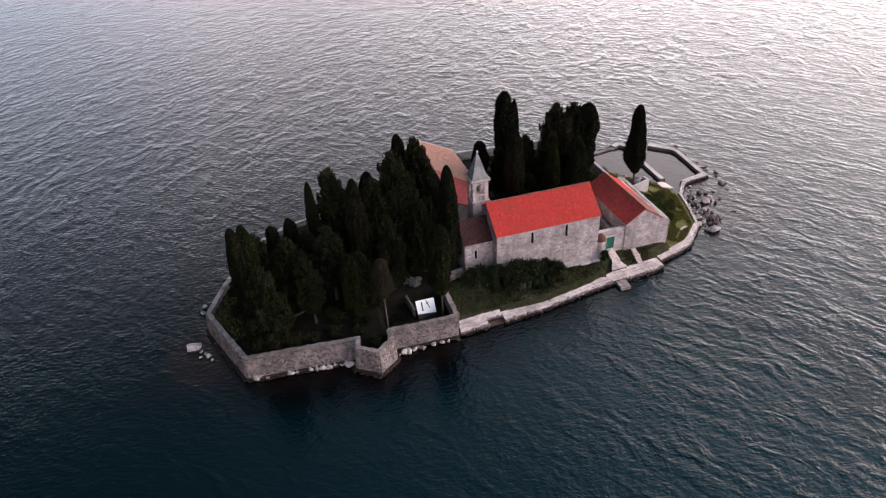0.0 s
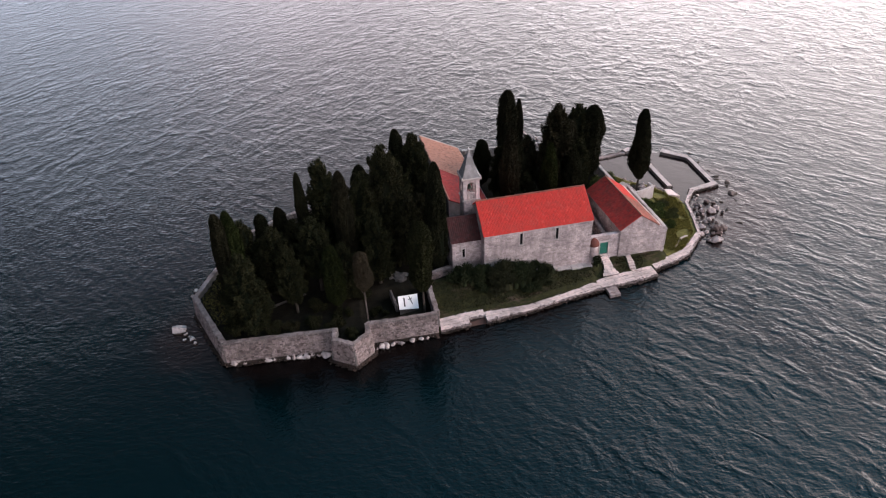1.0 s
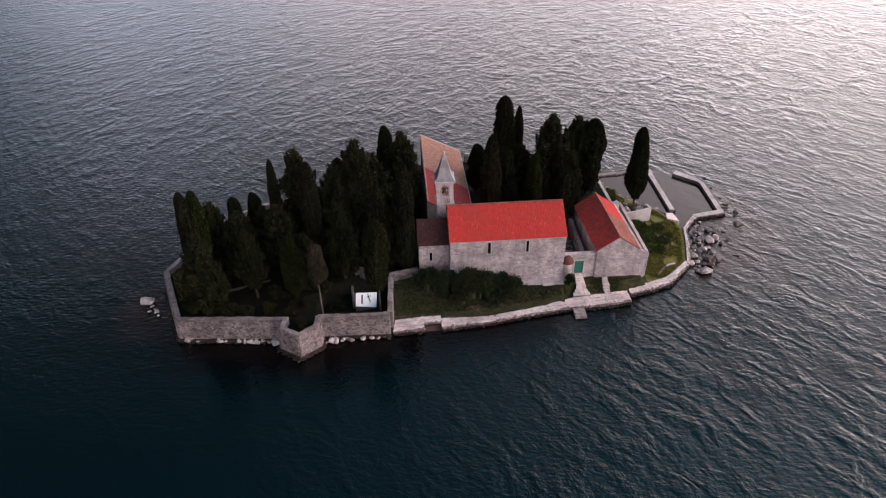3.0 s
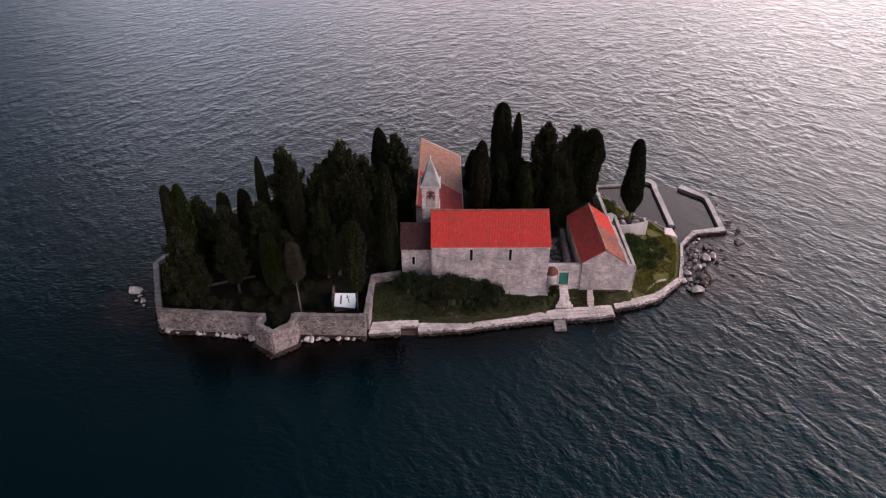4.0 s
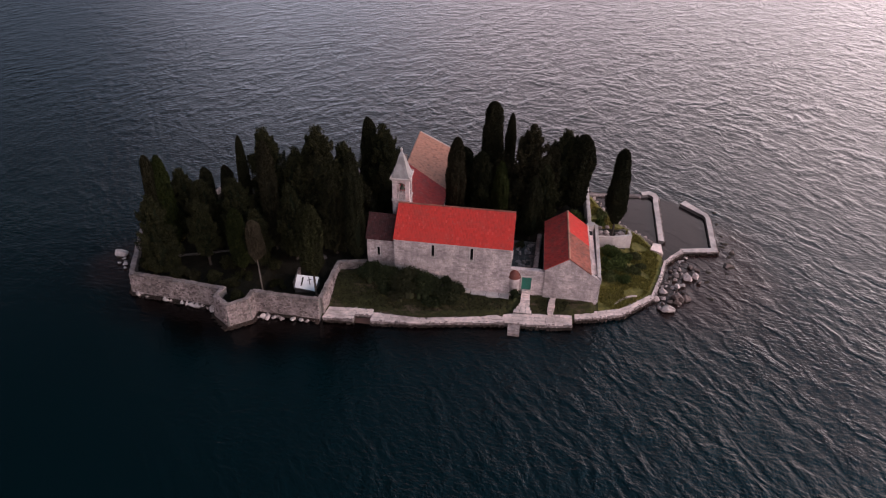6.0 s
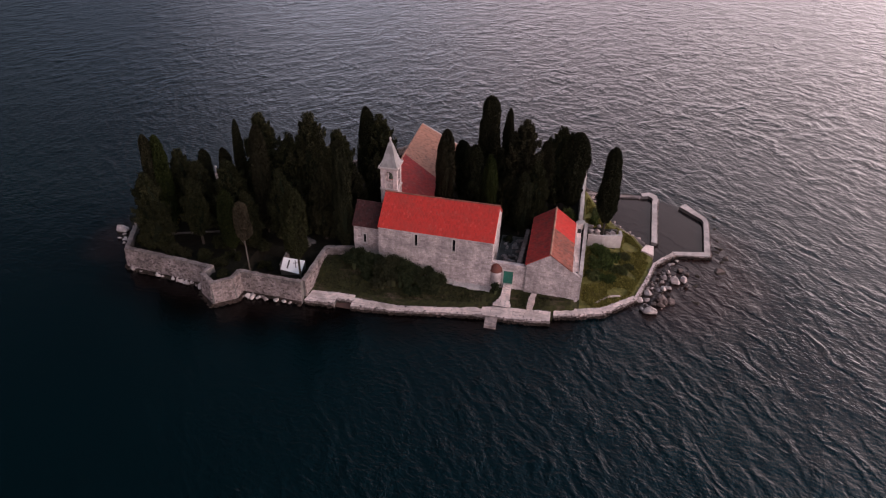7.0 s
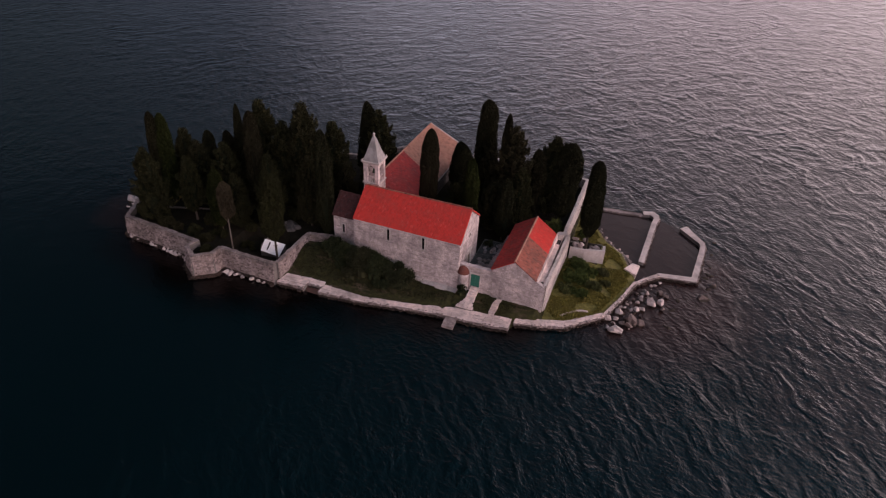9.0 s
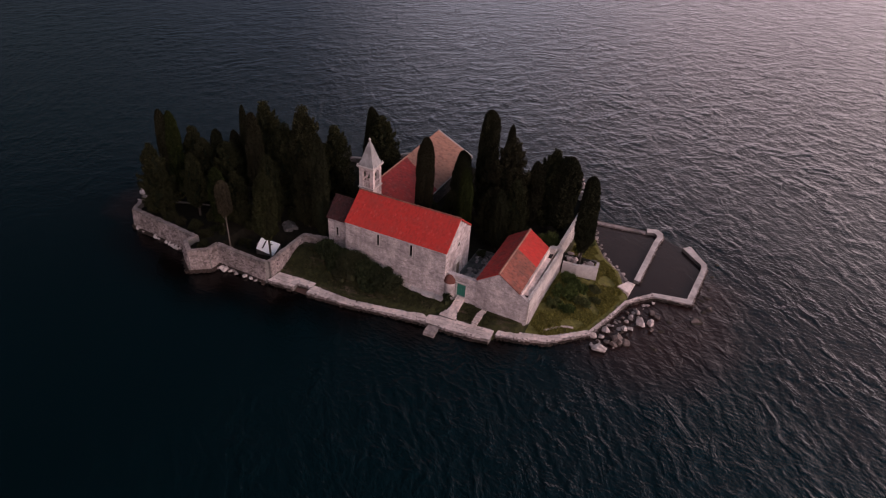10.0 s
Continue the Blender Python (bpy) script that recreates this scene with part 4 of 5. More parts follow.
par = part("parapet", Mesh().hexa([(31.2, HF + 0.61, 1.0), (31.95, HF + 0.61, 1.0), (32.4, 16.4, 1.0), (31.65, 16.4, 1.0)], [(31.2, HF + 0.61, 5.75), (31.6, HF + 0.61, 5.75), (32.1, 16.4, 5.75), (31.7, 16.4, 5.75)]), LIME, house, "pale battered parapet wall")
stuff(part("stonework", courses(Mesh(), (31.72, HF), (32.22, 16.4), 1.2, 5.75, 0.34, 0.62, 0.07, rng, (), 0.015), PALE, par))
for i in range(16):
    a = (i + 0.5) / 16
    cx, cy = 31.46 + 0.44 * a, HF + 0.4 + (15.8 - HF) * a
    part("coping_stone", Mesh().turned(cx, cy, 0.46, 0.97, 5.754, 5.90 + 0.03 * (i % 3), -2 + rng.uniform(-2, 2)), PALE, par)
m = Mesh()
for i, (y, h) in enumerate(((14.9, 6.5), (15.6, 6.3), (16.2, 6.0))):
    m.turned(30.7 + 0.25 * i, y, 1.1, 0.8, 4.9, h, 12 * i)
part("rubble_pier", m, PALE, house, "broken stone pier at the end of the terrace")

# ---- gate wall, door, oven ----
gate = thing("gate_wall", (21, 0.6, 1.4), "stone courtyard wall with a green double door", "gate")
m = Mesh().box(18.1, 19.95, 0.55, 1.1, 1.0, 6.0).box(21.45, 23.28, 0.55, 1.1, 1.0, 6.0).box(19.95, 21.45, 0.55, 1.1, 4.8, 6.0).box(19.95, 21.45, 0.55, 1.1, 1.0, 2.4)
gw = part("wall", m, LIME, gate)
stuff(part("stonework", courses(Mesh(), (18.1, 0.55), (23.28, 0.55), 1.2, 6.0, 0.27, 0.55, 0.05, rng, [(1.75, 3.45, 2.3, 5.0)], 0.02), ASHLAR, gw))
part("coping", Mesh().box(18.1, 23.28, 0.46, 1.18, 6.0, 6.12), ASHLAR, gate)
part("door_frame", Mesh().box(19.8, 19.96, 0.42, 0.9, 2.4, 4.8).box(21.44, 21.6, 0.42, 0.9, 2.4, 4.8).box(19.7, 21.7, 0.42, 0.9, 4.8, 5.02), PALE, gate)
for a, b in ((19.97, 20.69), (20.71, 21.43)):
    leaf_ob = part("door_leaf", Mesh().box(a, b, 0.62, 0.68, 2.42, 4.79), GREEN, gate, "green painted door leaf")
    part("rail", Mesh().box(a + 0.05, b - 0.05, 0.59, 0.62, 2.6, 2.75).box(a + 0.05, b - 0.05, 0.59, 0.62, 3.5, 3.65).box(a + 0.05, b - 0.05, 0.59, 0.62, 4.5, 4.65), GREEN, leaf_ob)
oven = thing("round_oven", (18.9, 0.4, 1.5), "small round stone oven house with a terracotta cone roof", "oven")
part("wall", Mesh().lathe(18.75, 0.55, [(0.85, 1.0), (0.85, 5.0)], 14, 180, 360), ASHLAR, oven)
part("roof", Mesh().lathe(18.75, 0.5, [(1.0, 4.75), (1.0, 4.85), (0.85, 5.3), (0.5, 5.75), (0.05, 6.0)], 14, 180, 360), TERRACOTTA, oven, "terracotta half-cone roof")

# ---- yard between church and house ----
stone_wall("wall_yard", [(22.5, 13.6), (21.9, 1.3)], 0.55, 2.2, 4.6, "grey stone wall inside the courtyard", 31, both=True, material=RUBBLE, course=0.34)
rng = random.Random(32)
yard = tagged(link("yard_paving", Mesh().box(18.1, 23.2, 1.2, 14.0, 1.5, 2.56), MORTAR), "dark worn stone paving of the courtyard", "pavement", kind="structure")
for i in range(5):
    for j in range(11):
        x, y = 18.75 + 1.0 * i, 1.9 + 1.12 * j
        part("slab", Mesh().turned(x, y, 0.94, 1.06, 2.56, 2.6 + rng.uniform(0, 0.06), rng.uniform(-3, 3)), DARKSTONE, yard)

# ---- east garden walls ----
stone_wall("wall_terrace", [(32.6, 15.7), (35.0, 15.9), (38.1, 17.0), (37.95, 18.4)], 0.45, 0.8, 3.95, "pale plastered retaining wall in the garden", 33, plaster=True)
stone_wall("wall_plot", [(32.2, 18.6), (37.6, 19.7)], 0.45, 0.8, 3.2, "dark low plot wall behind the cypress", 34, both=True, coping=False, material=DARKSTONE)

plot = random.Random(35)
PLOT_STONES = [(33.2, 18.0), (33.9, 17.4), (34.3, 18.2), (36.1, 17.9), (36.7, 18.3), (33.4, 16.6), (35.9, 17.0), (32.9, 19.6), (33.6, 20.3), (34.4, 19.9), (35.4, 20.4), (36.4, 20.6)]

# ---- quay ----
def quay_run(outer, inner, z, rng, label, rows, face=PAVING, rough=1.0):
    """A paved strip between two lines with as many corners each: body, edge stones, slabs."""
    o, i_ = [], []
    for k in range(len(outer) - 1):
        a, b, c, d = (Vector(p) for p in (outer[k], outer[k + 1], inner[k], inner[k + 1]))
        n = max(1, round((b - a).length / (1.5 if rough > 0.5 else 1.9)))
        for q in range(n + (k == len(outer) - 2)):
            o.append(a.lerp(b, q / n)); i_.append(c.lerp(d, q / n))
    body = Mesh()
    for k in range(len(o) - 1):
        body.hexa([(*o[k], -1), (*o[k + 1], -1), (*i_[k + 1], -1), (*i_[k], -1)], [(*o[k], z), (*o[k + 1], z), (*i_[k + 1], z), (*i_[k], z)])
    ob = tagged(link("quay", body, MORTAR), label, "quay", kind="structure")
    for k in range(len(o) - 1):
        cuts = sorted([0.0, 1.0] + [(r + rng.uniform(-0.2, 0.2)) / rows for r in range(1, rows)])
        for c0, c1 in zip(cuts, cuts[1:]):
            e = 0.03
            p = [o[k].lerp(i_[k], c0 + e / 2), o[k + 1].lerp(i_[k + 1], c0 + e / 2), o[k + 1].lerp(i_[k + 1], c1 - e / 2), o[k].lerp(i_[k], c1 - e / 2)]
            mid = sum(p, Vector((0, 0))) / 4
            p = [mid + (v - mid) * 0.99 + Vector((rng.uniform(-0.03, 0.03), rng.uniform(-0.03, 0.03))) * rough for v in p]
            if c0 == 0.0:
                out = (o[k] - i_[k]).normalized() * rng.uniform(-0.08, 0.22) * rough
                p[0], p[1] = p[0] + out, p[1] + out
            h = z + rng.uniform(0.05, 0.075)
            part("slab", Mesh().hexa([(*v, z + 0.004) for v in p], [(*(mid + (v - mid) * 0.985), h + rng.uniform(-0.02, 0.02) * rough) for v in p]), face, ob)
    st, wet = Mesh(), Mesh()
    for k in range(len(o) - 1):
        side = (i_[k] - o[k]).normalized()
        for q in range(5):
            for base, way in ((o[k].lerp(o[k + 1], rng.random()), 1), (i_[k].lerp(i_[k + 1], rng.random()), -1)):
                if (way < 0 and q > 1) or rough < 0.5:
                    continue
                c = base + side * way * rng.uniform(-0.12, 0.22)
                w = rng.uniform(0.14, 0.34)
                st.turned(c.x, c.y, w, w * rng.uniform(0.6, 1.0), z - 0.25, z + rng.uniform(0.0, 0.09), rng.uniform(0, 180))
    for k in range(len(o) - 1):
        courses(st, o[k], o[k + 1], 0.42, z, 0.2, 0.36, 0.24, rng, (), 0.1)
        courses(wet, o[k], o[k + 1], -0.6, 0.42, 0.28, 0.45, 0.36, rng, (), 0.15)
    if st.v:
        stuff(part("edge_stones", st, RUBBLE, ob))
    stuff(part("tide_stones", wet, WET, ob, "dark wet stones at the tide line"))
    return ob


rng = random.Random(41)
Q = 0.78
quay_run([(-9.1, -9.1), (-4.5, -8.9)], [(-8.8, -6.6), (-4.5, -6.2)], Q, rng, "worn pale stone quay beside the sea wall", 3)
quay_run([(-4.5, -7.55), (-1.9, -7.45)], [(-4.5, -6.2), (-1.9, -6.2)], Q, rng, "narrow quay behind a small boat slip", 2)
quay_run([(-1.9, -8.8), (5.0, -8.1), (11.75, -6.85), (17.9, -5.95)], [(-1.9, -6.8), (5.0, -6.95), (11.7, -5.75), (17.0, -4.3)], Q, rng, "pale stone quay in front of the church", 2)
quay_run([(17.9, -5.95), (20.5, -5.85), (24.0, -5.6), (27.9, -5.0)], [(17.0, -4.3), (20.5, -3.3), (24.0, -3.1), (27.9, -2.6)], Q, rng, "broad stone quay below the gate", 3)
quay_run([(28.3, -3.4), (32.0, -2.4), (35.7, -1.1), (37.5, 0.6), (40.9, 3.9)], [(28.3, -1.9), (31.7, -1.0), (35.3, 0.15), (36.9, 1.35), (40.35, 4.45)], Q, rng, "pale stone shore path round the garden", 2)
quay_run([(40.9, 3.9), (42.9, 9.6), (44.3, 14.2), (46.0, 16.3), (48.0, 18.3)], [(40.5, 4.25), (42.5, 9.72), (43.9, 14.4), (45.65, 16.6), (47.6, 18.9)], Q, rng, "narrow curved sea wall path", 1)
quay_run([(48.0, 18.3), (53.9, 19.3)], [(47.4, 19.2), (53.0, 20.4)], 0.6, rng, "outer arm of the harbour wall", 1, HARBOUR, 0.3)
quay_run([(53.9, 19.3), (55.0, 31.0), (54.8, 32.6), (54.0, 33.6)], [(53.0, 20.4), (54.1, 31.0), (53.9, 31.9), (53.4, 32.6)], 0.6, rng, "outer arm of the harbour wall", 1, HARBOUR, 0.3)
quay_run([(54.0, 33.6), (51.4, 37.2)], [(53.4, 32.4), (50.2, 35.9)], 0.6, rng, "rounded end of the harbour wall", 1, HARBOUR, 0.3)
quay_run([(45.0, 21.3), (45.9, 35.5), (46.3, 37.6), (46.0, 39.2), (44.9, 40.1), (42.9, 39.4)], [(44.05, 21.4), (44.95, 35.6), (45.2, 37.4), (45.0, 38.1), (44.4, 38.6), (43.2, 38.2)], 0.6, rng, "inner harbour pier of pale stone", 1, HARBOUR, 0.3)
quay_run([(42.9, 39.0), (38.5, 38.2), (31.4, 37.6)], [(43.2, 38.2), (38.6, 37.4), (31.5, 36.7)], 0.3, rng, "low dark harbour wall of rough stones", 1, RUBBLE)

# landing pier, slip, steps and paths
pier = tagged(link("landing_pier", Mesh().box(18.45, 20.15, -7.3, -5.9, -1, 0.50), MORTAR), "small stepped stone landing pier", "pier", kind="structure")
for j in range(2):
    part("slab", Mesh().box(18.42 + 0.03 * j, 20.18, -7.3 + 0.72 * j, -6.6 + 0.72 * j, 0.504, 0.62 + 0.03 * j), RUBBLE, pier)
for j in range(1):
    part("step", Mesh().box(18.45 - 0.04 * j, 20.2 - 0.03 * j, -7.85 - 0.52 * j, -7.31 - 0.52 * j, -0.8, 0.48 - 0.16 * j), RUBBLE, pier)
slip = tagged(link("boat_slip", Mesh().hexa([(-4.45, -8.8, -1), (-1.95, -8.8, -1), (-1.95, -7.6, -1), (-4.45, -7.6, -1)], [(-4.45, -8.8, -0.05), (-1.95, -8.8, -0.05), (-1.95, -7.6, 0.35), (-4.45, -7.6, 0.35)]), RUST), "rust-brown sloping boat slip", "slipway", kind="structure")
steps = thing("stone_steps", (20.7, -1, 1.2), "stone steps from the quay up to the green door", "steps")
for i in range(6):
    part("step", Mesh().box(20.0 + 0.03 * i, 21.45 - 0.02 * i, -1.95 + 0.42 * i, -1.5 + 0.42 * i, 0.8, 1.62 + 0.15 * i), PAVING, steps)
path_ob = tagged(link("door_path", Mesh().hexa([(19.0, -3.7, 0.7), (21.9, -3.5, 0.7), (21.3, -1.9, 0.7), (20.1, -1.9, 0.7)], [(19.0, -3.7, 0.98), (21.9, -3.5, 0.98), (21.3, -1.9, 1.36), (20.1, -1.9, 1.36)]), MORTAR), "pale paved path up to the steps", "path", kind="structure")
for j in range(3):
    for i in range(3):
        l, w = 19.1 + 0.34 * j, 2.7 - 0.56 * j
        x0, x1 = l + i * w / 3, l + (i + 0.97) * w / 3
        y0, z0 = -3.65 + 0.58 * j, 1.12 + 0.125 * j
        part("slab", Mesh().hexa([(x0, y0, z0 - 0.05), (x1, y0, z0 - 0.05), (x1 + 0.02, y0 + 0.55, z0 + 0.05), (x0 + 0.08, y0 + 0.55, z0 + 0.05)], [(x0, y0, z0 + 0.06), (x1, y0, z0 + 0.06), (x1 + 0.02, y0 + 0.55, z0 + 0.18), (x0 + 0.08, y0 + 0.55, z0 + 0.18)]), PAVING, path_ob)
side = thing("side_steps", (24.6, -1.5, 1.0), "narrow rough stone steps in the lawn", "steps")
for i in range(7):
    part("step", Mesh().turned(24.6 + 0.05 * i + rng.uniform(-0.1, 0.1), -3.1 + 0.48 * i, 0.85 + rng.uniform(-0.1, 0.2), 0.5, 0.7, float(ground(24.7, -3.1 + 0.48 * i)) + 0.24, rng.uniform(-8, 8)), PAVING, side)
ramp = tagged(link("harbour_ramp", Mesh().hexa([(42.0, 17.4, -0.8), (44.1, 16.6, -0.8), (44.5, 20.8, -0.8), (43.2, 21.0, -0.8)], [(42.0, 17.4, 1.15), (44.1, 16.6, 0.95), (44.5, 20.8, 0.2), (43.2, 21.0, 0.25)]), PAVING), "pale stone ramp down into the harbour", "ramp", kind="structure")
garden_path = thing("garden_path_edge", (37, 3, 1), "curved line of pale stones in the grass", "edging")
for i in range(9):
    t = i / 8
    x, y = 34.6 + 3.4 * t, 1.2 + 2.6 * math.sin(1.4 * t)
    part("stone", Mesh().turned(x, y, 0.55, 0.3, 0.7, float(ground(x, y)) + 0.14, 40 - 35 * t + rng.uniform(-8, 8)), PAVING, garden_path)

# calm water inside the harbour
m = Mesh()
m.face((44.0, 15.0, 0.012), (53.6, 19.9, 0.012), (54.4, 31.0, 0.012), (50.8, 36.5, 0.012), (45.0, 39.0, 0.012), (43.0, 38.6, 0.012), (31.5, 37.1, 0.012), (33.0, 33.0, 0.012), (38.0, 24.0, 0.012))
tagged(link("harbour_water", m, CALM), "calm sheltered water inside the harbour walls", "water", kind="structure")


# ---- rocks ----
def rock(x, y, z, sx, sy, sz, seed, label, material=BOULDER, name="rock", group="rocks by the shore", fine=2):
    r = random.Random(seed)
    bm = bmesh.new()
    bmesh.ops.create_icosphere(bm, subdivisions=fine, radius=1)
    off = Vector((r.uniform(-9, 9), r.uniform(-9, 9), r.uniform(-9, 9)))
    cuts = [(Vector((r.gauss(0, 1), r.gauss(0, 1), r.gauss(0.25, 0.9))).normalized(), r.uniform(0.55, 0.88)) for _ in range(8)]
    m = Mesh()
    for v in bm.verts:
        p = v.co * (1.15 + 0.40 * noise.noise(v.co * 1.1 + off) + 0.26 * noise.noise(v.co * 2.6 + off))
        for d, lim in cuts:
            over = p.dot(d) - lim
            if over > 0:
                p = p - d * over
        a = seed * 1.7
        p = Vector((p.x * sx, p.y * sy, p.z * sz))
        m.v.append((x + p.x * math.cos(a) - p.y * math.sin(a), y + p.x * math.sin(a) + p.y * math.cos(a), z + p.z))
    m.f = [tuple(q.index for q in f.verts) for f in bm.faces]
    bm.free()
    ob = link(name, m, material, None, (x, y, z))
    return tagged(ob, label, "rock", group)


rng = random.Random(51)
EAST_ROCKS = [(43.1, 2.0, 1.67, 0), (41.7, 2.2, 0.69, 1), (41.3, 4.3, 1.04, 1), (42.9, 6.3, 0.97, 1), (42.5, 4.6, 0.76, 1), (44.9, 5.3, 1.60, 2), (46.2, 5.0, 1.11, 2), (44.6, 3.8, 0.97, 2), (45.2, 8.3, 0.97, 0), (46.2, 8.7, 0.76, 0), (45.7, 11.3, 0.83, 1), (47.2, 10.9, 1.32, 1), (48.8, 11.5, 1.18, 1), (46.4, 13.2, 0.69, 1), (48.6, 14.2, 0.90, 2), (49.4, 13.6, 0.69, 2), (48.1, 17.0, 0.56, 0), (43.5, 8.0, 0.49, 1), (45.2, 10.1, 0.56, 1), (44.5, 10.7, 0.56, 2), (44.9, 12.5, 0.49, 2), (49.1, 9.9, 0.56, 2), (43.5, 4.0, 0.69, 2), (46.0, 7.0, 0.56, 2)]
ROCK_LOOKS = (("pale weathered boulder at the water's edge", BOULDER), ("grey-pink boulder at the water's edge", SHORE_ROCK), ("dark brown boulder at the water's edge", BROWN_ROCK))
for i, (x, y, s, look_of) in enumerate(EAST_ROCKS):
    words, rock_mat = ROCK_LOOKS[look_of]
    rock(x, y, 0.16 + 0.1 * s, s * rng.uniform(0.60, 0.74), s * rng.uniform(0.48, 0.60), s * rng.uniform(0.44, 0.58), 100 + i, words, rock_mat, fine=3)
for i in range(46):
    t = rng.random()
    a, b = ((41.4, 3.6), (43.4, 10.0)) if i % 2 else ((43.4, 10.0), (46.6, 16.6))
    x, y = a[0] + (b[0] - a[0]) * t + abs(rng.gauss(0.6, 1.1)), a[1] + (b[1] - a[1]) * t - abs(rng.gauss(0.3, 0.5))
    s = rng.uniform(0.16, 0.42)
    rock(x, y, -0.05, s * 1.2, s * 0.9, s * 0.8, 600 + i, "small dark stone among the boulders", RUBBLE if i % 3 else WET, "stone", "small stones among the boulders")
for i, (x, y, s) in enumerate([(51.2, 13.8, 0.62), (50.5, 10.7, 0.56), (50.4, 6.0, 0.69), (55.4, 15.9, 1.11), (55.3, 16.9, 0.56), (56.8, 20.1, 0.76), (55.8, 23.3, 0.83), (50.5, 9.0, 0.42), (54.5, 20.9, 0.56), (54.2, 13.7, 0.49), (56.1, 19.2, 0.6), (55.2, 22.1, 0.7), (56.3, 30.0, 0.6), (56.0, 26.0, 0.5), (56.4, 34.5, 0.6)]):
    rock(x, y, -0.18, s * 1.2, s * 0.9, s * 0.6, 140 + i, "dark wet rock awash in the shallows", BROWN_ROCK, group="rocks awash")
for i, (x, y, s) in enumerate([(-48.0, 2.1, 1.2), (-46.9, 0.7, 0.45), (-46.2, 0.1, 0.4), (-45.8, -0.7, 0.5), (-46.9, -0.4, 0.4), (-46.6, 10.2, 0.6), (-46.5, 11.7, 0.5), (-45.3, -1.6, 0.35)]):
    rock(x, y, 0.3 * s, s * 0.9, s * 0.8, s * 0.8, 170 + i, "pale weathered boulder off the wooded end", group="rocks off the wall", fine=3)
FOOT = [(-38.6, -7.7, 0.6), (-39.4, -7.6, 0.55), (-37.6, -7.9, 0.4), (-34.3, -8.3, 0.5), (-33.5, -8.3, 0.35), (-31.6, -8.6, 0.4), (-30.7, -8.6, 0.45), (-29.9, -8.8, 0.5), (-29.0, -8.9, 0.45), (-28.2, -8.9, 0.35), (-25.9, -9.4, 0.75),
        (-18.2, -9.9, 0.5), (-17.5, -9.8, 0.5), (-16.4, -9.7, 0.35), (-15.1, -9.8, 0.3), (-13.6, -9.7, 0.35), (-12.2, -9.7, 0.3), (-40.6, -6.3, 0.5), (-41.8, -3.6, 0.4), (-42.9, -1.2, 0.45), (-44.4, 2.0, 0.4)]
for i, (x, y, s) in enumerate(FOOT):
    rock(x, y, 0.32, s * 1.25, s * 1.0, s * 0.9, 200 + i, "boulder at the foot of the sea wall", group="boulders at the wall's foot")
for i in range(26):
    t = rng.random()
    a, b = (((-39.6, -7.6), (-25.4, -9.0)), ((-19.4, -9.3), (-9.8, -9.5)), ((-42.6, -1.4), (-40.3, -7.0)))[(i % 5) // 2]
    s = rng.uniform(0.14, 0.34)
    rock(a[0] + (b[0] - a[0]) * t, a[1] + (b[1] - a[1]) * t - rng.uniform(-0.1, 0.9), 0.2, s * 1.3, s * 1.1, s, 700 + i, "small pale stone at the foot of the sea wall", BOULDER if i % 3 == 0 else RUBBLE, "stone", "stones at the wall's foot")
for i in range(64):
    t = i / 33
    a = SHORE[13:18]
    k = min(int(t * 4), 3)
    p = Vector(a[k]).lerp(Vector(a[k + 1]), t * 4 - k)
    s = rng.uniform(0.2, 0.48)
    rock(p.x + rng.uniform(-0.3, 0.7), p.y + rng.uniform(0, 0.6), 0.12, s * 1.2, s, s * 0.8, 240 + i, "small rough stone on the harbour shore", RUBBLE, "stone", "stones on the harbour shore")


# ---- foliage ----
def leaves(mesh, centres, outward, size, rng, upright=0.6, slim=1.0):
    """Small pointed sprays, outward and up."""
    n = len(centres)
    d = outward * (1 - upright) + np.array([0, 0, upright]) + rng.normal(0, 0.35, (n, 3))
    d /= np.linalg.norm(d, axis=1, keepdims=True)
    s = np.cross(d, rng.normal(0, 1, (n, 3)))
    s /= np.linalg.norm(s, axis=1, keepdims=True)
    lon, wid = size * rng.uniform(0.6, 1.4, (n, 1)), slim * size * rng.uniform(0.20, 0.38, (n, 1))
    q = np.stack([centres - d * lon * 0.45 - s * wid, centres - d * lon * 0.45 + s * wid, centres + d * lon * 0.65], 1).reshape(-1, 3)
    k = len(mesh.v)
    mesh.v += q.tolist()
    mesh.f += (np.arange(n * 3).reshape(n, 3) + k).tolist()
    return mesh


def lumps(p, seed, f):
    return np.array([noise.noise(Vector(v) * f + Vector((seed, 0, 0))) for v in p])


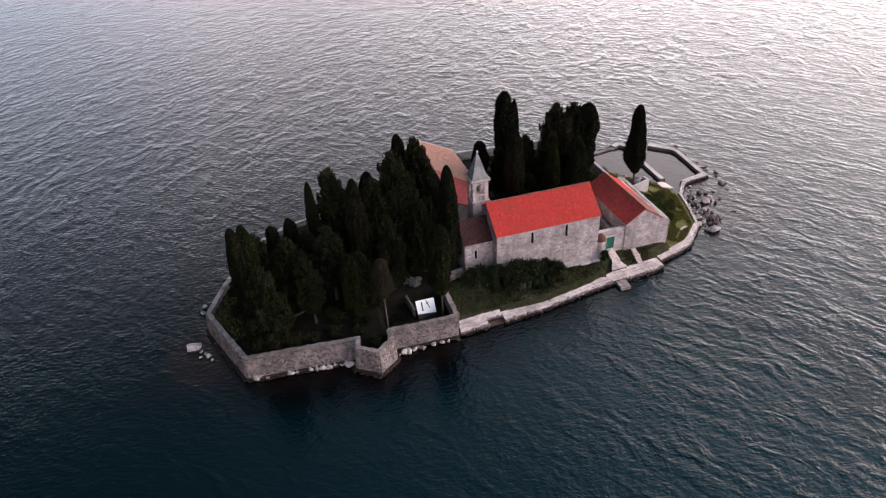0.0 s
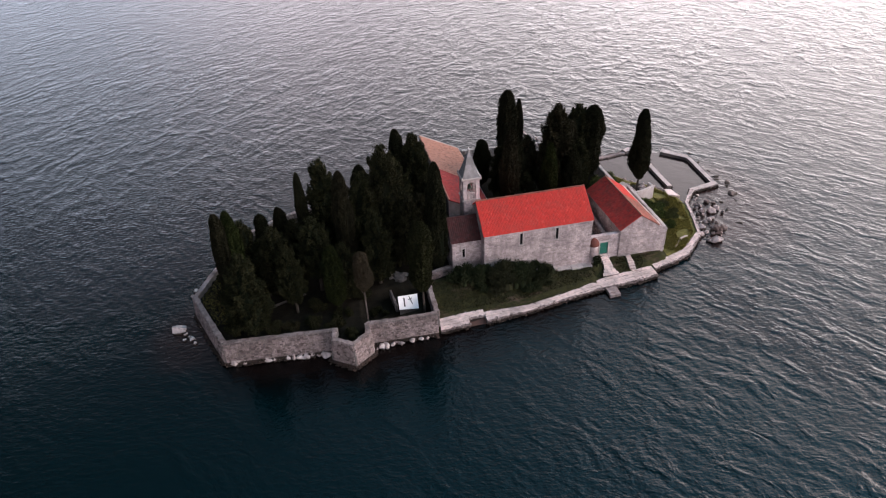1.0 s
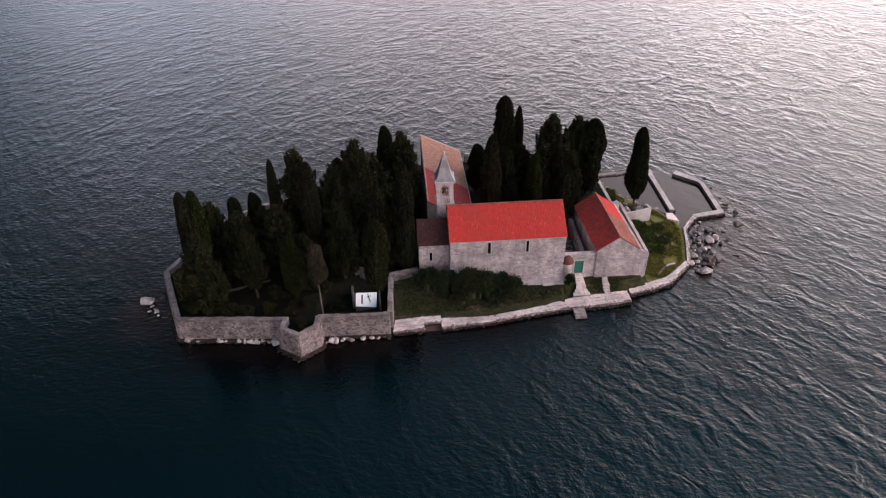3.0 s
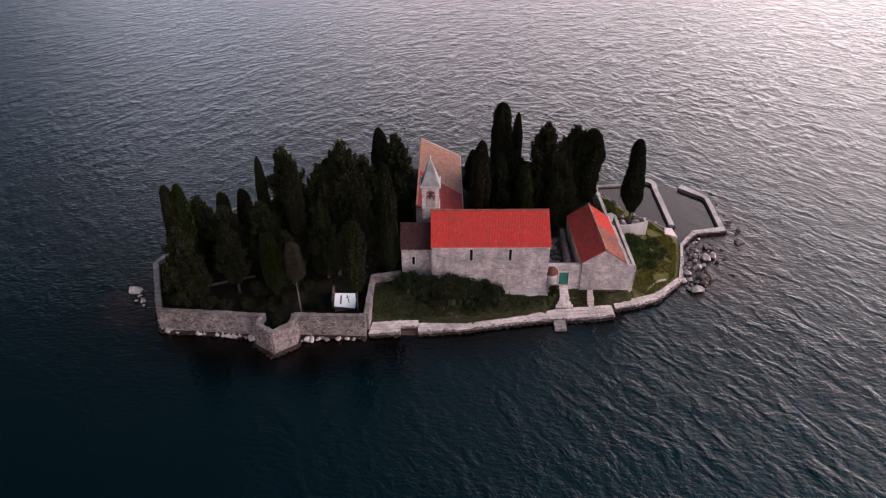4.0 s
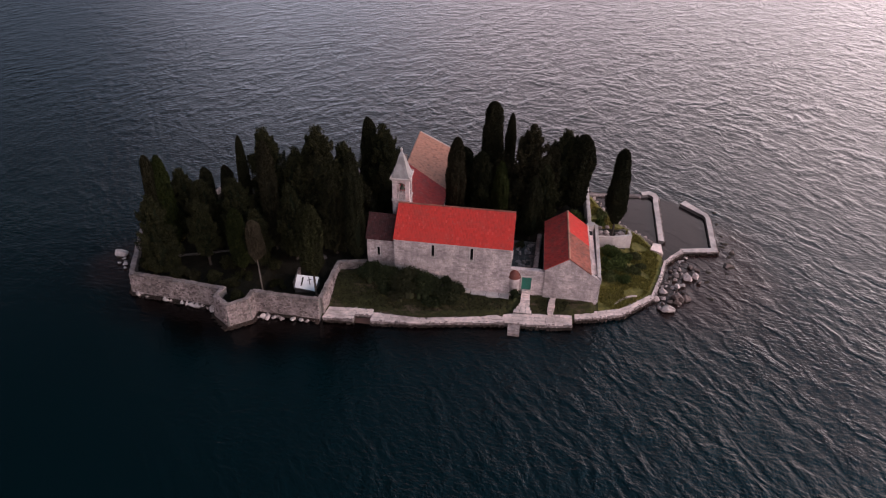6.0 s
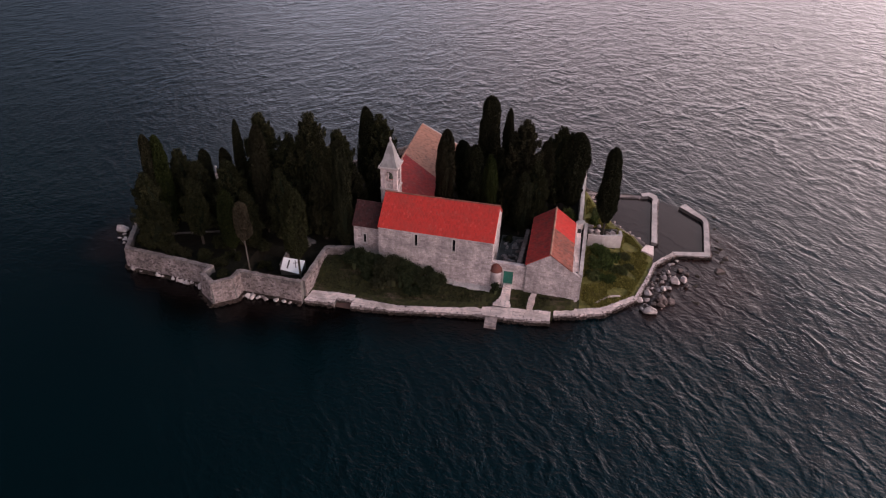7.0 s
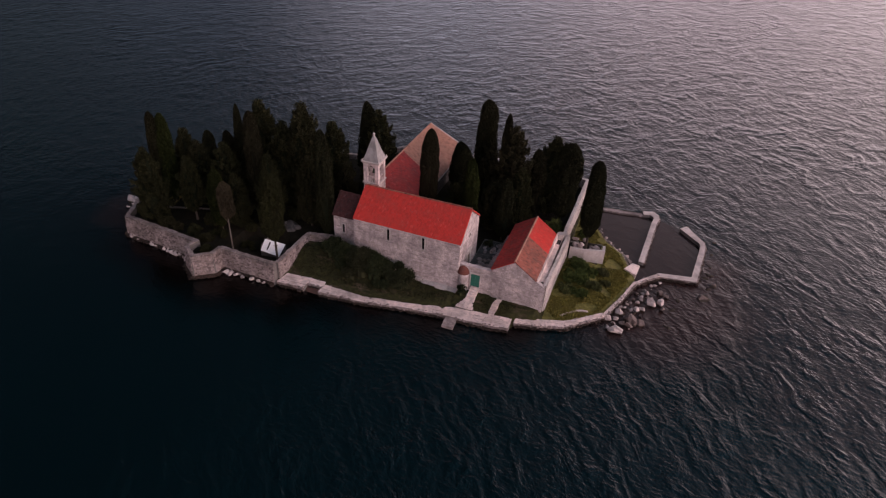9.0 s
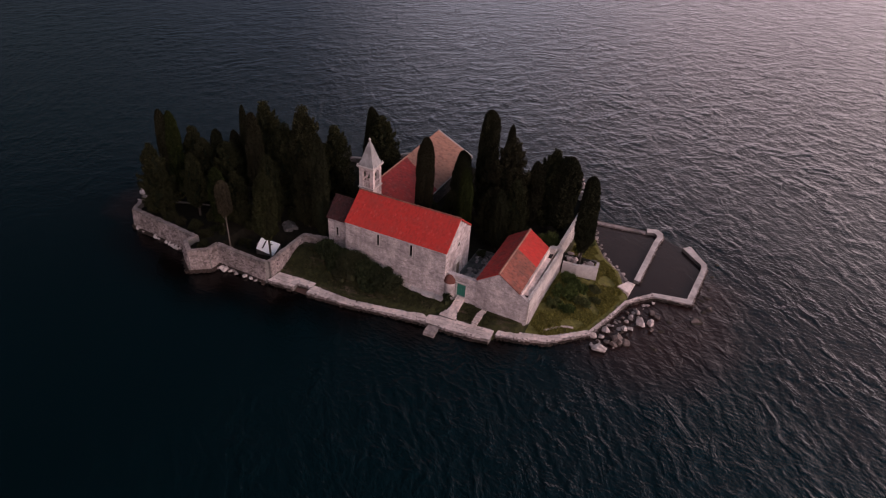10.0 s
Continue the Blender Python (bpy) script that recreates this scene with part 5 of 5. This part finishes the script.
def cypress_crown(height, radius, seed, count, blunt=0.55, leafsize=0.42, taper=0.0):
    """A flame-shaped crown of sprays round a ragged core, base at z 0."""
    rng = np.random.default_rng(seed)
    h = rng.beta(1.15, 1.05, count)
    prof = lambda t: np.clip(np.minimum(1, 0.35 + t / 0.16 * 0.65), 0, 1) * np.power(np.clip(1 - np.power(t, 3.4 + 3 * blunt + 5 * taper), 0, 1), 0.70 - 0.25 * blunt) * (1 - taper * np.clip(t - 0.25, 0, 1))
    a = rng.uniform(0, 2 * math.pi, count)
    flat = np.stack([np.cos(a), np.sin(a), 0 * a], 1)
    lump = lumps(np.stack([np.cos(a) * 1.5, np.sin(a) * 1.5, h * height * 0.20], 1), seed, 1.0)
    lump2 = lumps(np.stack([np.cos(a) * 4, np.sin(a) * 4, h * height * 0.7], 1), seed + 7, 1.0)
    r = radius * prof(h) * (0.88 + 0.40 * lump + 0.22 * lump2) * rng.uniform(0.82, 1.06, count)
    c = flat * r[:, None] + np.stack([0 * h, 0 * h, h * height], 1)
    bend = 0.09 * (1 - taper) * radius * np.sin(h * 3 + seed)
    c[:, 0] += bend
    m = Mesh()
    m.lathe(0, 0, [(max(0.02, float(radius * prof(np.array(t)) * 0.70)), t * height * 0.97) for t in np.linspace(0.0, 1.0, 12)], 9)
    m.v = [(x + 0.09 * (1 - taper) * radius * math.sin(z / height * 3 + seed), y, z) for x, y, z in m.v]
    return leaves(m, c, flat, leafsize, rng, 0.80, 0.8)


def broad_crown(height, radius, seed, count, leafsize=0.5):
    """An uneven conifer crown: tiers of feathery limbs that rise towards their tips, base at z 0."""
    rng = np.random.default_rng(seed)
    m = Mesh()
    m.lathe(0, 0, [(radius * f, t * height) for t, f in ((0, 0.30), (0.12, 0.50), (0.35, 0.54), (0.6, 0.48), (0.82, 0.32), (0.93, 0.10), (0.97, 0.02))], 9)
    limbs = 130
    per = count // limbs
    for i in range(limbs):
        t = (i + rng.uniform(0, 1)) / limbs
        wide = (1 - 0.74 * t ** 2.8) * (0.65 + 0.35 * min(1, t / 0.15))
        a = i * 2.4 + rng.uniform(-0.5, 0.5)
        run = radius * wide * (rng.uniform(0.66, 1.10) if i % 6 else 1.22)
        rise = run * rng.uniform(0.15, 0.75) * (0.5 + 0.4 * t)
        way = np.array([math.cos(a), math.sin(a), 0.0])
        across = np.array([-way[1], way[0], 0.0])
        u = rng.power(1.7, per)
        fan = 0.30 * run * (1.15 - u ** 2)
        c = way * (u * run)[:, None] + across * (rng.normal(0, 0.55, per) * fan)[:, None]
        c[:, 2] = t * height * 0.90 + rise * u ** 1.5 + rng.normal(0, 0.10, per) * run + 0.05 * height * rng.uniform(-0.4, 0.6, per)
        leaves(m, c, np.tile(way, (per, 1)) + across * rng.normal(0, 0.4, (per, 1)), leafsize, rng, 0.42, 0.8)
    tip = np.stack([rng.normal(0, 0.10, 500) * radius, rng.normal(0, 0.10, 500) * radius, height * rng.uniform(0.88, 1.0, 500)], 1)
    return leaves(m, tip, rng.normal(0, 1, tip.shape), leafsize, rng, 0.7, 0.8)


def trunk_mesh(height, r, seed):
    rr = random.Random(seed)
    m = Mesh()
    m.lathe(0, 0, [(r * 1.5, -0.4), (r * 1.1, 0.25), (r, 1.0), (r * 0.8, height * 0.5), (r * 0.3, height)], 8)
    for i in range(5):
        a, z = rr.uniform(0, 6.28), height * rr.uniform(0.45, 0.9)
        m.rod((0, 0, z), (math.cos(a) * r * 5, math.sin(a) * r * 5, z + r * 7), r * 0.35, r * 0.12, 5)
    return m


PROTOS = {}


def proto(kind, mat, seed):
    """Each crown and trunk is built once, one metre wide a radius and ten metres high, and shared."""
    key = (kind, mat.name, seed)
    if key not in PROTOS:
        crown = cypress_crown(10.0, 1.0, seed, 24000, 0.5 + 0.12 * (seed % 4), 0.20, 0.0 if kind == "cypress" else 0.55) if kind != "broad" else broad_crown(10.0, 2.2, seed, 42000, 0.25)
        tr = trunk_mesh(10.0, 0.16, seed)
        out = []
        # core faces take the darkened foliage, painting the crown's inner shade
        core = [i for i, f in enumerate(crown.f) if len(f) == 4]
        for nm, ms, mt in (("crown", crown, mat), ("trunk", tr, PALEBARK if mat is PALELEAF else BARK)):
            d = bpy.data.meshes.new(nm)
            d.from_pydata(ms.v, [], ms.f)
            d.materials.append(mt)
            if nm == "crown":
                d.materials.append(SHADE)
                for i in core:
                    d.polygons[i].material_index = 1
            out.append(d)
        PROTOS[key] = out
    return PROTOS[key]


def tree(kind, x, y, top, radius, seed, bare=0.0, mat=None, label=""):
    mat = mat or (PINE if kind == "broad" else CYPRESS)
    g = float(ground(x, y))
    crown_d, trunk_d = proto(kind, mat, seed % 6)
    ob = thing("conifer_tree" if kind == "broad" else "cypress_tree", (x, y, g), label or ("broad dark conifer with an uneven leafy crown" if kind == "broad" else "tall dark green cypress with a dense ragged column"), "tree", "trees on the island")
    unit = 2.2 if kind == "broad" else 1.0
    hc = top - g - bare
    c = new("crown", crown_d)
    c.parent, c.location, c.rotation_euler = ob, (0, 0, bare), (0, radians(-2.0) if kind == "tapered" else 0, seed * 1.3 if kind != "tapered" else 0)
    c.scale = (radius / unit, radius / unit, hc / 10.0)
    t = new("trunk", trunk_d)
    t.parent = ob
    t.scale = (max(0.7, radius / 1.6), max(0.7, radius / 1.6), (bare + hc * 0.75) / 10.0)
    return ob


TREES = [
    # kind, x, y, top, radius, seed, bare trunk
    ("cypress", -38.2, 0.9, 20.0, 1.45, 1, 0.6), ("broad", -35.4, -4.9, 16.6, 2.8, 1, 0.5), ("broad", -35.9, 5.2, 15.9, 2.8, 2, 0.6),
    ("cypress", -33.3, 8.2, 14.8, 1.3, 3, 0.5), ("cypress", -26.7, 8.8, 20.7, 0.95, 4, 0.8), ("broad", -23.2, 10.4, 21.6, 3.5, 3, 0.8), ("cypress", -20.7, 4.0, 22.3, 1.5, 5, 1.0),
    ("broad", -13.7, 8.8, 23.3, 3.8, 4, 0.8), ("cypress", -9.6, 24.4, 18.8, 1.7, 0, 0.8), ("broad", -6.7, 23.4, 18.1, 3.4, 5, 0.8), ("cypress", -6.7, 2.9, 22.3, 1.5, 1, 1.0),
    ("cypress", 12.6, 28.8, 21.6, 2.1, 3, 1.0), ("cypress", 15.9, 32.0, 18.5, 1.05, 4, 0.8), ("cypress", 7.9, 12.2, 21.7, 1.6, 5, 1.2),
    ("cypress", 7.6, 29.3, 12.3, 1.8, 0, 0.6), ("broad", 19.8, 21.3, 21.0, 3.7, 0, 1.0), ("broad", 26.0, 26.7, 18.2, 3.6, 1, 1.0), ("cypress", 28.7, 26.0, 17.8, 2.4, 2, 1.0),
    ("tapered", 35.0, 17.3, 19.6, 1.95, 3, 2.8),
    ("broad", -31.5, 3.0, 15.4, 3.0, 0, 0.6), ("broad", -29.5, -2.0, 15.0, 2.1, 4, 2.2), ("cypress", -30.6, 10.0, 14.6, 1.4, 0, 0.6), ("broad", -25.6, 2.6, 16.4, 2.8, 5, 3.0),
    ("broad", -17.4, 8.4, 19.6, 3.2, 1, 0.8), ("broad", -16.4, 1.8, 16.6, 2.3, 2, 1.0), ("broad", -11.4, 14.6, 18.3, 3.2, 3, 0.8), ("cypress", -17.2, 13.9, 18.0, 1.7, 5, 0.8), ("broad", -10.6, 4.6, 16.4, 2.2, 0, 0.8),
    ("broad", 22.6, 17.2, 15.8, 2.3, 4, 1.0), ("cypress", 11.4, 20.0, 16.0, 1.7, 2, 0.8), ("broad", 15.0, 24.0, 14.5, 2.7, 5, 0.8), ("cypress", 23.5, 24.5, 16.2, 1.8, 0, 0.8), ("cypress", 20.7, 14.9, 14.5, 1.5, 1, 0.8),
    ("broad", -38.6, 5.4, 9.6, 2.0, 3, 0.3), ("broad", -38.4, 9.4, 9.0, 2.0, 5, 0.3), ("broad", -37.6, -3.0, 11.0, 2.0, 0, 0.3), ("broad", -21.6, -0.6, 13.2, 2.2, 3, 0.4),
    ("broad", -28.4, 6.4, 14.2, 2.3, 4, 0.4), ("broad", -20.4, 9.0, 16.0, 2.4, 5, 0.5), ("broad", -14.2, 12.4, 16.8, 2.3, 0, 0.5), ("broad", 7.4, 16.8, 7.5, 1.8, 2, 0.4), ("broad", 12.0, 15.2, 11.5, 2.2, 4, 0.5), ("broad", 18.0, 17.4, 12.4, 2.2, 1, 0.5),
    ("broad", 10.0, 24.4, 13.0, 2.3, 3, 0.5), ("broad", -7.8, 12.6, 12.0, 2.2, 1, 0.4), ("broad", -5.6, 17.6, 12.8, 2.0, 4, 0.4),
]
for kind, x, y, top, radius, seed, bare in TREES:
    tree(kind, x, y, top, radius, seed, bare)
for x, y, top, radius, seed, bare in ((-10.9, -5.9, 18.0, 1.8, 2, 4.6), (15.2, 12.7, 17.9, 1.35, 1, 1.0), (-36.9, 1.6, 19.8, 1.3, 2, 0.6), (-23.4, -3.0, 14.5, 1.5, 4, 1.0)):
    tree("cypress", x, y, top, radius, seed, bare, LIVELY, "fresh green cypress with a soft ragged column")
tree("cypress", -19.4, -6.0, 14.6, 1.25, 3, 6.4, PALELEAF, "slender half-bare cypress with dusty brown foliage")


def bush(x, y, rx, ry, h, seed, mat, label, count=2600, name="bush"):
    rng = np.random.default_rng(seed)
    m, g = Mesh(), float(ground(x, y))
    blobs = max(5, int(rx * ry * 3.0))
    for i in range(blobs):
        a, q = rng.uniform(0, 6.283), math.sqrt(rng.uniform(0, 1)) * 0.8
        bx, by = x + q * rx * math.cos(a), y + q * ry * math.sin(a)
        br = rng.uniform(0.35, 0.85) * min(1.4, 0.42 * (rx + ry) / 2 + 0.3)
        top = g + h * (1 - 0.62 * q * q) * rng.uniform(0.55, 1.05)
        n = count // blobs
        v = rng.normal(0, 1, (n, 3))
        v[:, 2] = np.abs(v[:, 2]) * 1.1 - 0.25
        v /= np.linalg.norm(v, axis=1, keepdims=True)
        bz = max(g + 0.2, top - br)
        leaves(m, np.array([bx, by, bz]) + v * br * rng.uniform(0.70, 1.0, (n, 1)) * np.where(rng.random((n, 1)) < 0.35, rng.uniform(1.15, 1.7, (n, 1)), 1.05), v, 0.26, rng, 0.45)
        m.lathe(bx, by, [(br * 0.6, g - 0.3), (br * 0.55, bz), (br * 0.4, bz + br * 0.35), (0.02, bz + br * 0.5)], 7)
    ob = link(name, m, mat, None, (x, y, g))
    return tagged(ob, label, "bush", "bushes")


SHRUBS = [(-3.2, -0.4, 2.1, 1.8, 2.8), (-0.4, -1.7, 2.4, 1.7, 3.4), (2.6, -2.0, 2.6, 1.9, 4.2), (5.8, -2.1, 2.6, 1.9, 4.2), (8.6, -1.9, 2.3, 1.7, 3.9), (10.4, -1.4, 1.1, 1.0, 2.0),
          (-1.6, -3.0, 1.2, 0.9, 1.5), (1.2, -3.5, 1.5, 1.0, 1.7), (6.6, -3.7, 1.4, 0.9, 1.6), (9.4, -3.1, 1.2, 0.8, 1.3)]
for i, (x, y, rx, ry, h) in enumerate(SHRUBS):
    bush(x, y, rx, ry, h, 300 + i, BUSH, "loose olive-green shrub below the church wall", 16000 if rx > 1.7 else 5000)
bush(18.9, -0.9, 0.75, 0.7, 1.9, 320, BUSH, "clipped green bush beside the steps", 900)
for i, (x, y, rx, ry, h) in enumerate([(34.6, 10.2, 2.0, 1.8, 2.5), (36.4, 12.6, 1.7, 1.5, 2.0), (34.2, 13.3, 1.4, 1.2, 2.1), (37.8, 9.8, 1.4, 1.2, 1.3), (33.6, 7.0, 1.1, 1.6, 1.3), (38.6, 13.8, 1.2, 1.0, 1.0), (36.2, 7.2, 1.2, 1.0, 0.9), (39.4, 11.4, 0.9, 0.8, 0.7)]):
    bush(x, y, rx, ry, h, 330 + i, GARDEN, "low green garden shrub", 4200)
for i, (x, y, rx, ry, h) in enumerate([(28.4, 20.6, 2.2, 1.9, 3.3), (28.8, 17.5, 1.4, 1.2, 2.2), (27.2, 16.4, 1.2, 1.1, 2.2), (33.4, 24.5, 1.3, 1.6, 1.4), (34.4, 28.2, 1.2, 1.5, 1.2)]):
    bush(x, y, rx, ry, h, 340 + i, GARDEN, "yellow-green shrub beside the wall", 1700 if rx < 2 else 7000)
for i, (x, y, rx, ry, h) in enumerate([(-38.6, -4.6, 1.4, 1.2, 2.4), (-33.0, -5.8, 1.6, 1.1, 1.9), (-22.2, -9.6, 1.3, 1.2, 1.2), (-40.2, 3.0, 1.3, 1.4, 2.4), (-40.6, 9.6, 1.5, 1.6, 2.6), (-14.0, 5.6, 1.8, 1.4, 2.4), (-20.0, -0.6, 1.5, 1.4, 1.9), (-27.5, -5.8, 1.8, 1.1, 1.5), (-24.6, -6.6, 1.5, 1.0, 1.2), (-30.4, -6.0, 1.5, 1.0, 1.6), (-26.8, -1.8, 1.7, 1.4, 1.7), (-17.6, -4.2, 1.4, 1.2, 1.6), (-22.8, -4.6, 1.5, 1.2, 1.4), (-8.0, 6.0, 1.6, 1.5, 2.2)]):
    bush(x, y, rx, ry, h, 350 + i, PINE, "dark undergrowth beneath the trees", 1500)

# grass tufts
def tufts(name, n, x0, x1, y0, y1, test, seed, mat, label, size):
    rng = np.random.default_rng(seed)
    px, py = rng.uniform(x0, x1, n), rng.uniform(y0, y1, n)
    ok = test(px, py, shore_distance(px, py))
    px, py = px[ok], py[ok]
    c = np.stack([px, py, ground(px, py) + size * 0.35], 1)
    m = leaves(Mesh(), c, rng.normal(0, 1, c.shape), size, rng, 0.7)
    return tagged(link(name, m, mat), label, "grass", kind="stuff")


lawn = lambda px, py, d: (d > 2.0) & (py < -0.3) & (ground(px, py) > 0.8) & ~((px > 18.3) & (px < 22.3) & (py > -3.9)) & ~((px > 24) & (px < 25.4))
tufts("lawn_grass", 9000, -9, 31, -7, -0.3, lawn, 61, LAWN, "rough dry grass below the church", 0.26)
garden_zone = lambda px, py, d: (d > 0.9) & (np.sin(px * 1.1 + 2 * np.sin(py * 0.6)) + np.sin(py * 0.9 + px * 0.35) > -0.9) & (px > 32.3) & ~((py > 14.8) & (py < 20) & (px < 38.4))
tufts("garden_grass", 46000, 32, 45, 0, 36, garden_zone, 62, STRAW, "long yellow-green grass of the east garden", 0.34)

west_patch = lambda px, py, d: (d > 0.7) & (px < -37.0 - 0.25 * (py - 4.0))
tufts("west_grass", 5000, -45, -36, -2, 14, west_patch, 63, STRAW, "yellow-green grass inside the western sea wall", 0.24)
post = thing("marker_post", (-38.9, 19.6, 2.9), "white stone marker post near the far sea wall", "post")
part("base", Mesh().box(-39.4, -38.4, 19.2, 20.0, 2.7, 3.3), PALE, post)
part("shaft", Mesh().prism([(-39.05, 19.45), (-38.75, 19.45), (-38.75, 19.75), (-39.05, 19.75)], 3.3, 5.1, [(-39.0, 19.5), (-38.8, 19.5), (-38.8, 19.7), (-39.0, 19.7)]), PALE, post)
part("head", Mesh().box(-39.12, -38.68, 19.45, 19.75, 5.1, 5.35), PALE, post)

# ---- graveyard ----
tomb = thing("white_tomb", (-13.1, -3.9, 1.7), "small tomb house under a sloping white sheet roof", "tomb")
roof_q = [(-14.55, -5.2, 2.75), (-11.55, -4.6, 1.90), (-11.4, -2.7, 3.25), (-14.5, -3.7, 4.10)]
# dark stone here gives the shadow below the sheet as wall colour
part("wall", Mesh().hexa([(x, y, 1.5) for x, y, z in roof_q], [(x, y, z - 0.15) for x, y, z in roof_q]), DARKSTONE, tomb)
sheet = part("roof", slab(Mesh(), roof_q, 0.09), WHITE, tomb, "bright white sheet roof")
on = lambda s, t, up: tuple(Vector(roof_q[0]).lerp(Vector(roof_q[1]), s).lerp(Vector(roof_q[3]).lerp(Vector(roof_q[2]), s), t) + Vector((0.05, -0.6, 0.8)) * up)
part("slot", Mesh().hexa([on(0.26, 0.2, 0.0), on(0.33, 0.2, 0.0), on(0.33, 0.85, 0.0), on(0.26, 0.85, 0.0)], [on(0.26, 0.2, 0.02), on(0.33, 0.2, 0.02), on(0.33, 0.85, 0.02), on(0.26, 0.85, 0.02)]), IRON, sheet, "dark slot in the sheet")
cross = part("cross", Mesh().rod(on(0.70, 0.34, 0.04), on(0.55, 0.90, 0.04), 0.055), IRON, sheet, "dark iron cross")
part("arm", Mesh().rod(on(0.51, 0.66, 0.05), on(0.70, 0.76, 0.05), 0.05), IRON, cross)
stone_wall("wall_plot_low", [(-14.9, -4.4), (-15.3, -0.6)], 0.16, 1.5, 3.2, "low pale wall of a grave plot", 71, both=True, coping=False)
rock(-13.7, 3.1, 2.8, 1.9, 1.3, 1.25, 77, "rounded grey mass of a fallen ruin among the trees", DARKSTONE, "ruin_block", "ruin blocks", 3)
heap = random.Random(72)
for i in range(6):
    rock(-13.4 + heap.uniform(-1.4, 1.4), 2.4 + heap.uniform(-0.9, 0.9), 3.0 + heap.uniform(0, 0.3), heap.uniform(0.4, 0.8), heap.uniform(0.3, 0.6), heap.uniform(0.3, 0.6), 400 + i, "grey block of a tumbled ruin among the trees", DARKSTONE, "ruin_block", "ruin blocks")

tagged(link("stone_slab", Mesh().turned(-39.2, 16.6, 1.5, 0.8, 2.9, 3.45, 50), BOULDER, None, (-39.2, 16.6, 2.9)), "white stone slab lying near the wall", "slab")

for i, (x, y) in enumerate(PLOT_STONES):
    rock(x, y, float(ground(x, y)) + 0.1, plot.uniform(0.4, 0.8), plot.uniform(0.35, 0.6), plot.uniform(0.3, 0.5), 540 + i, "broken grey stone in the walled plot", RUBBLE if i % 2 else SHORE_ROCK, "rubble_stone", "rubble in the walled plot")

# rubble and weeds in the yard
yr = random.Random(81)
for i in range(30):
    rock(yr.uniform(18.8, 21.4), yr.uniform(3.0, 13.0), 2.7, yr.uniform(0.25, 0.65), yr.uniform(0.2, 0.5), yr.uniform(0.15, 0.4), 500 + i, "broken stone lying in the courtyard", RUBBLE, "rubble_stone", "rubble in the courtyard")
for i, (x, y) in enumerate([(19.4, 12.2)]):
    bush(x, y, 0.9, 0.9, 1.3, 520 + i, BUSH, "dark weeds in the courtyard", 700)
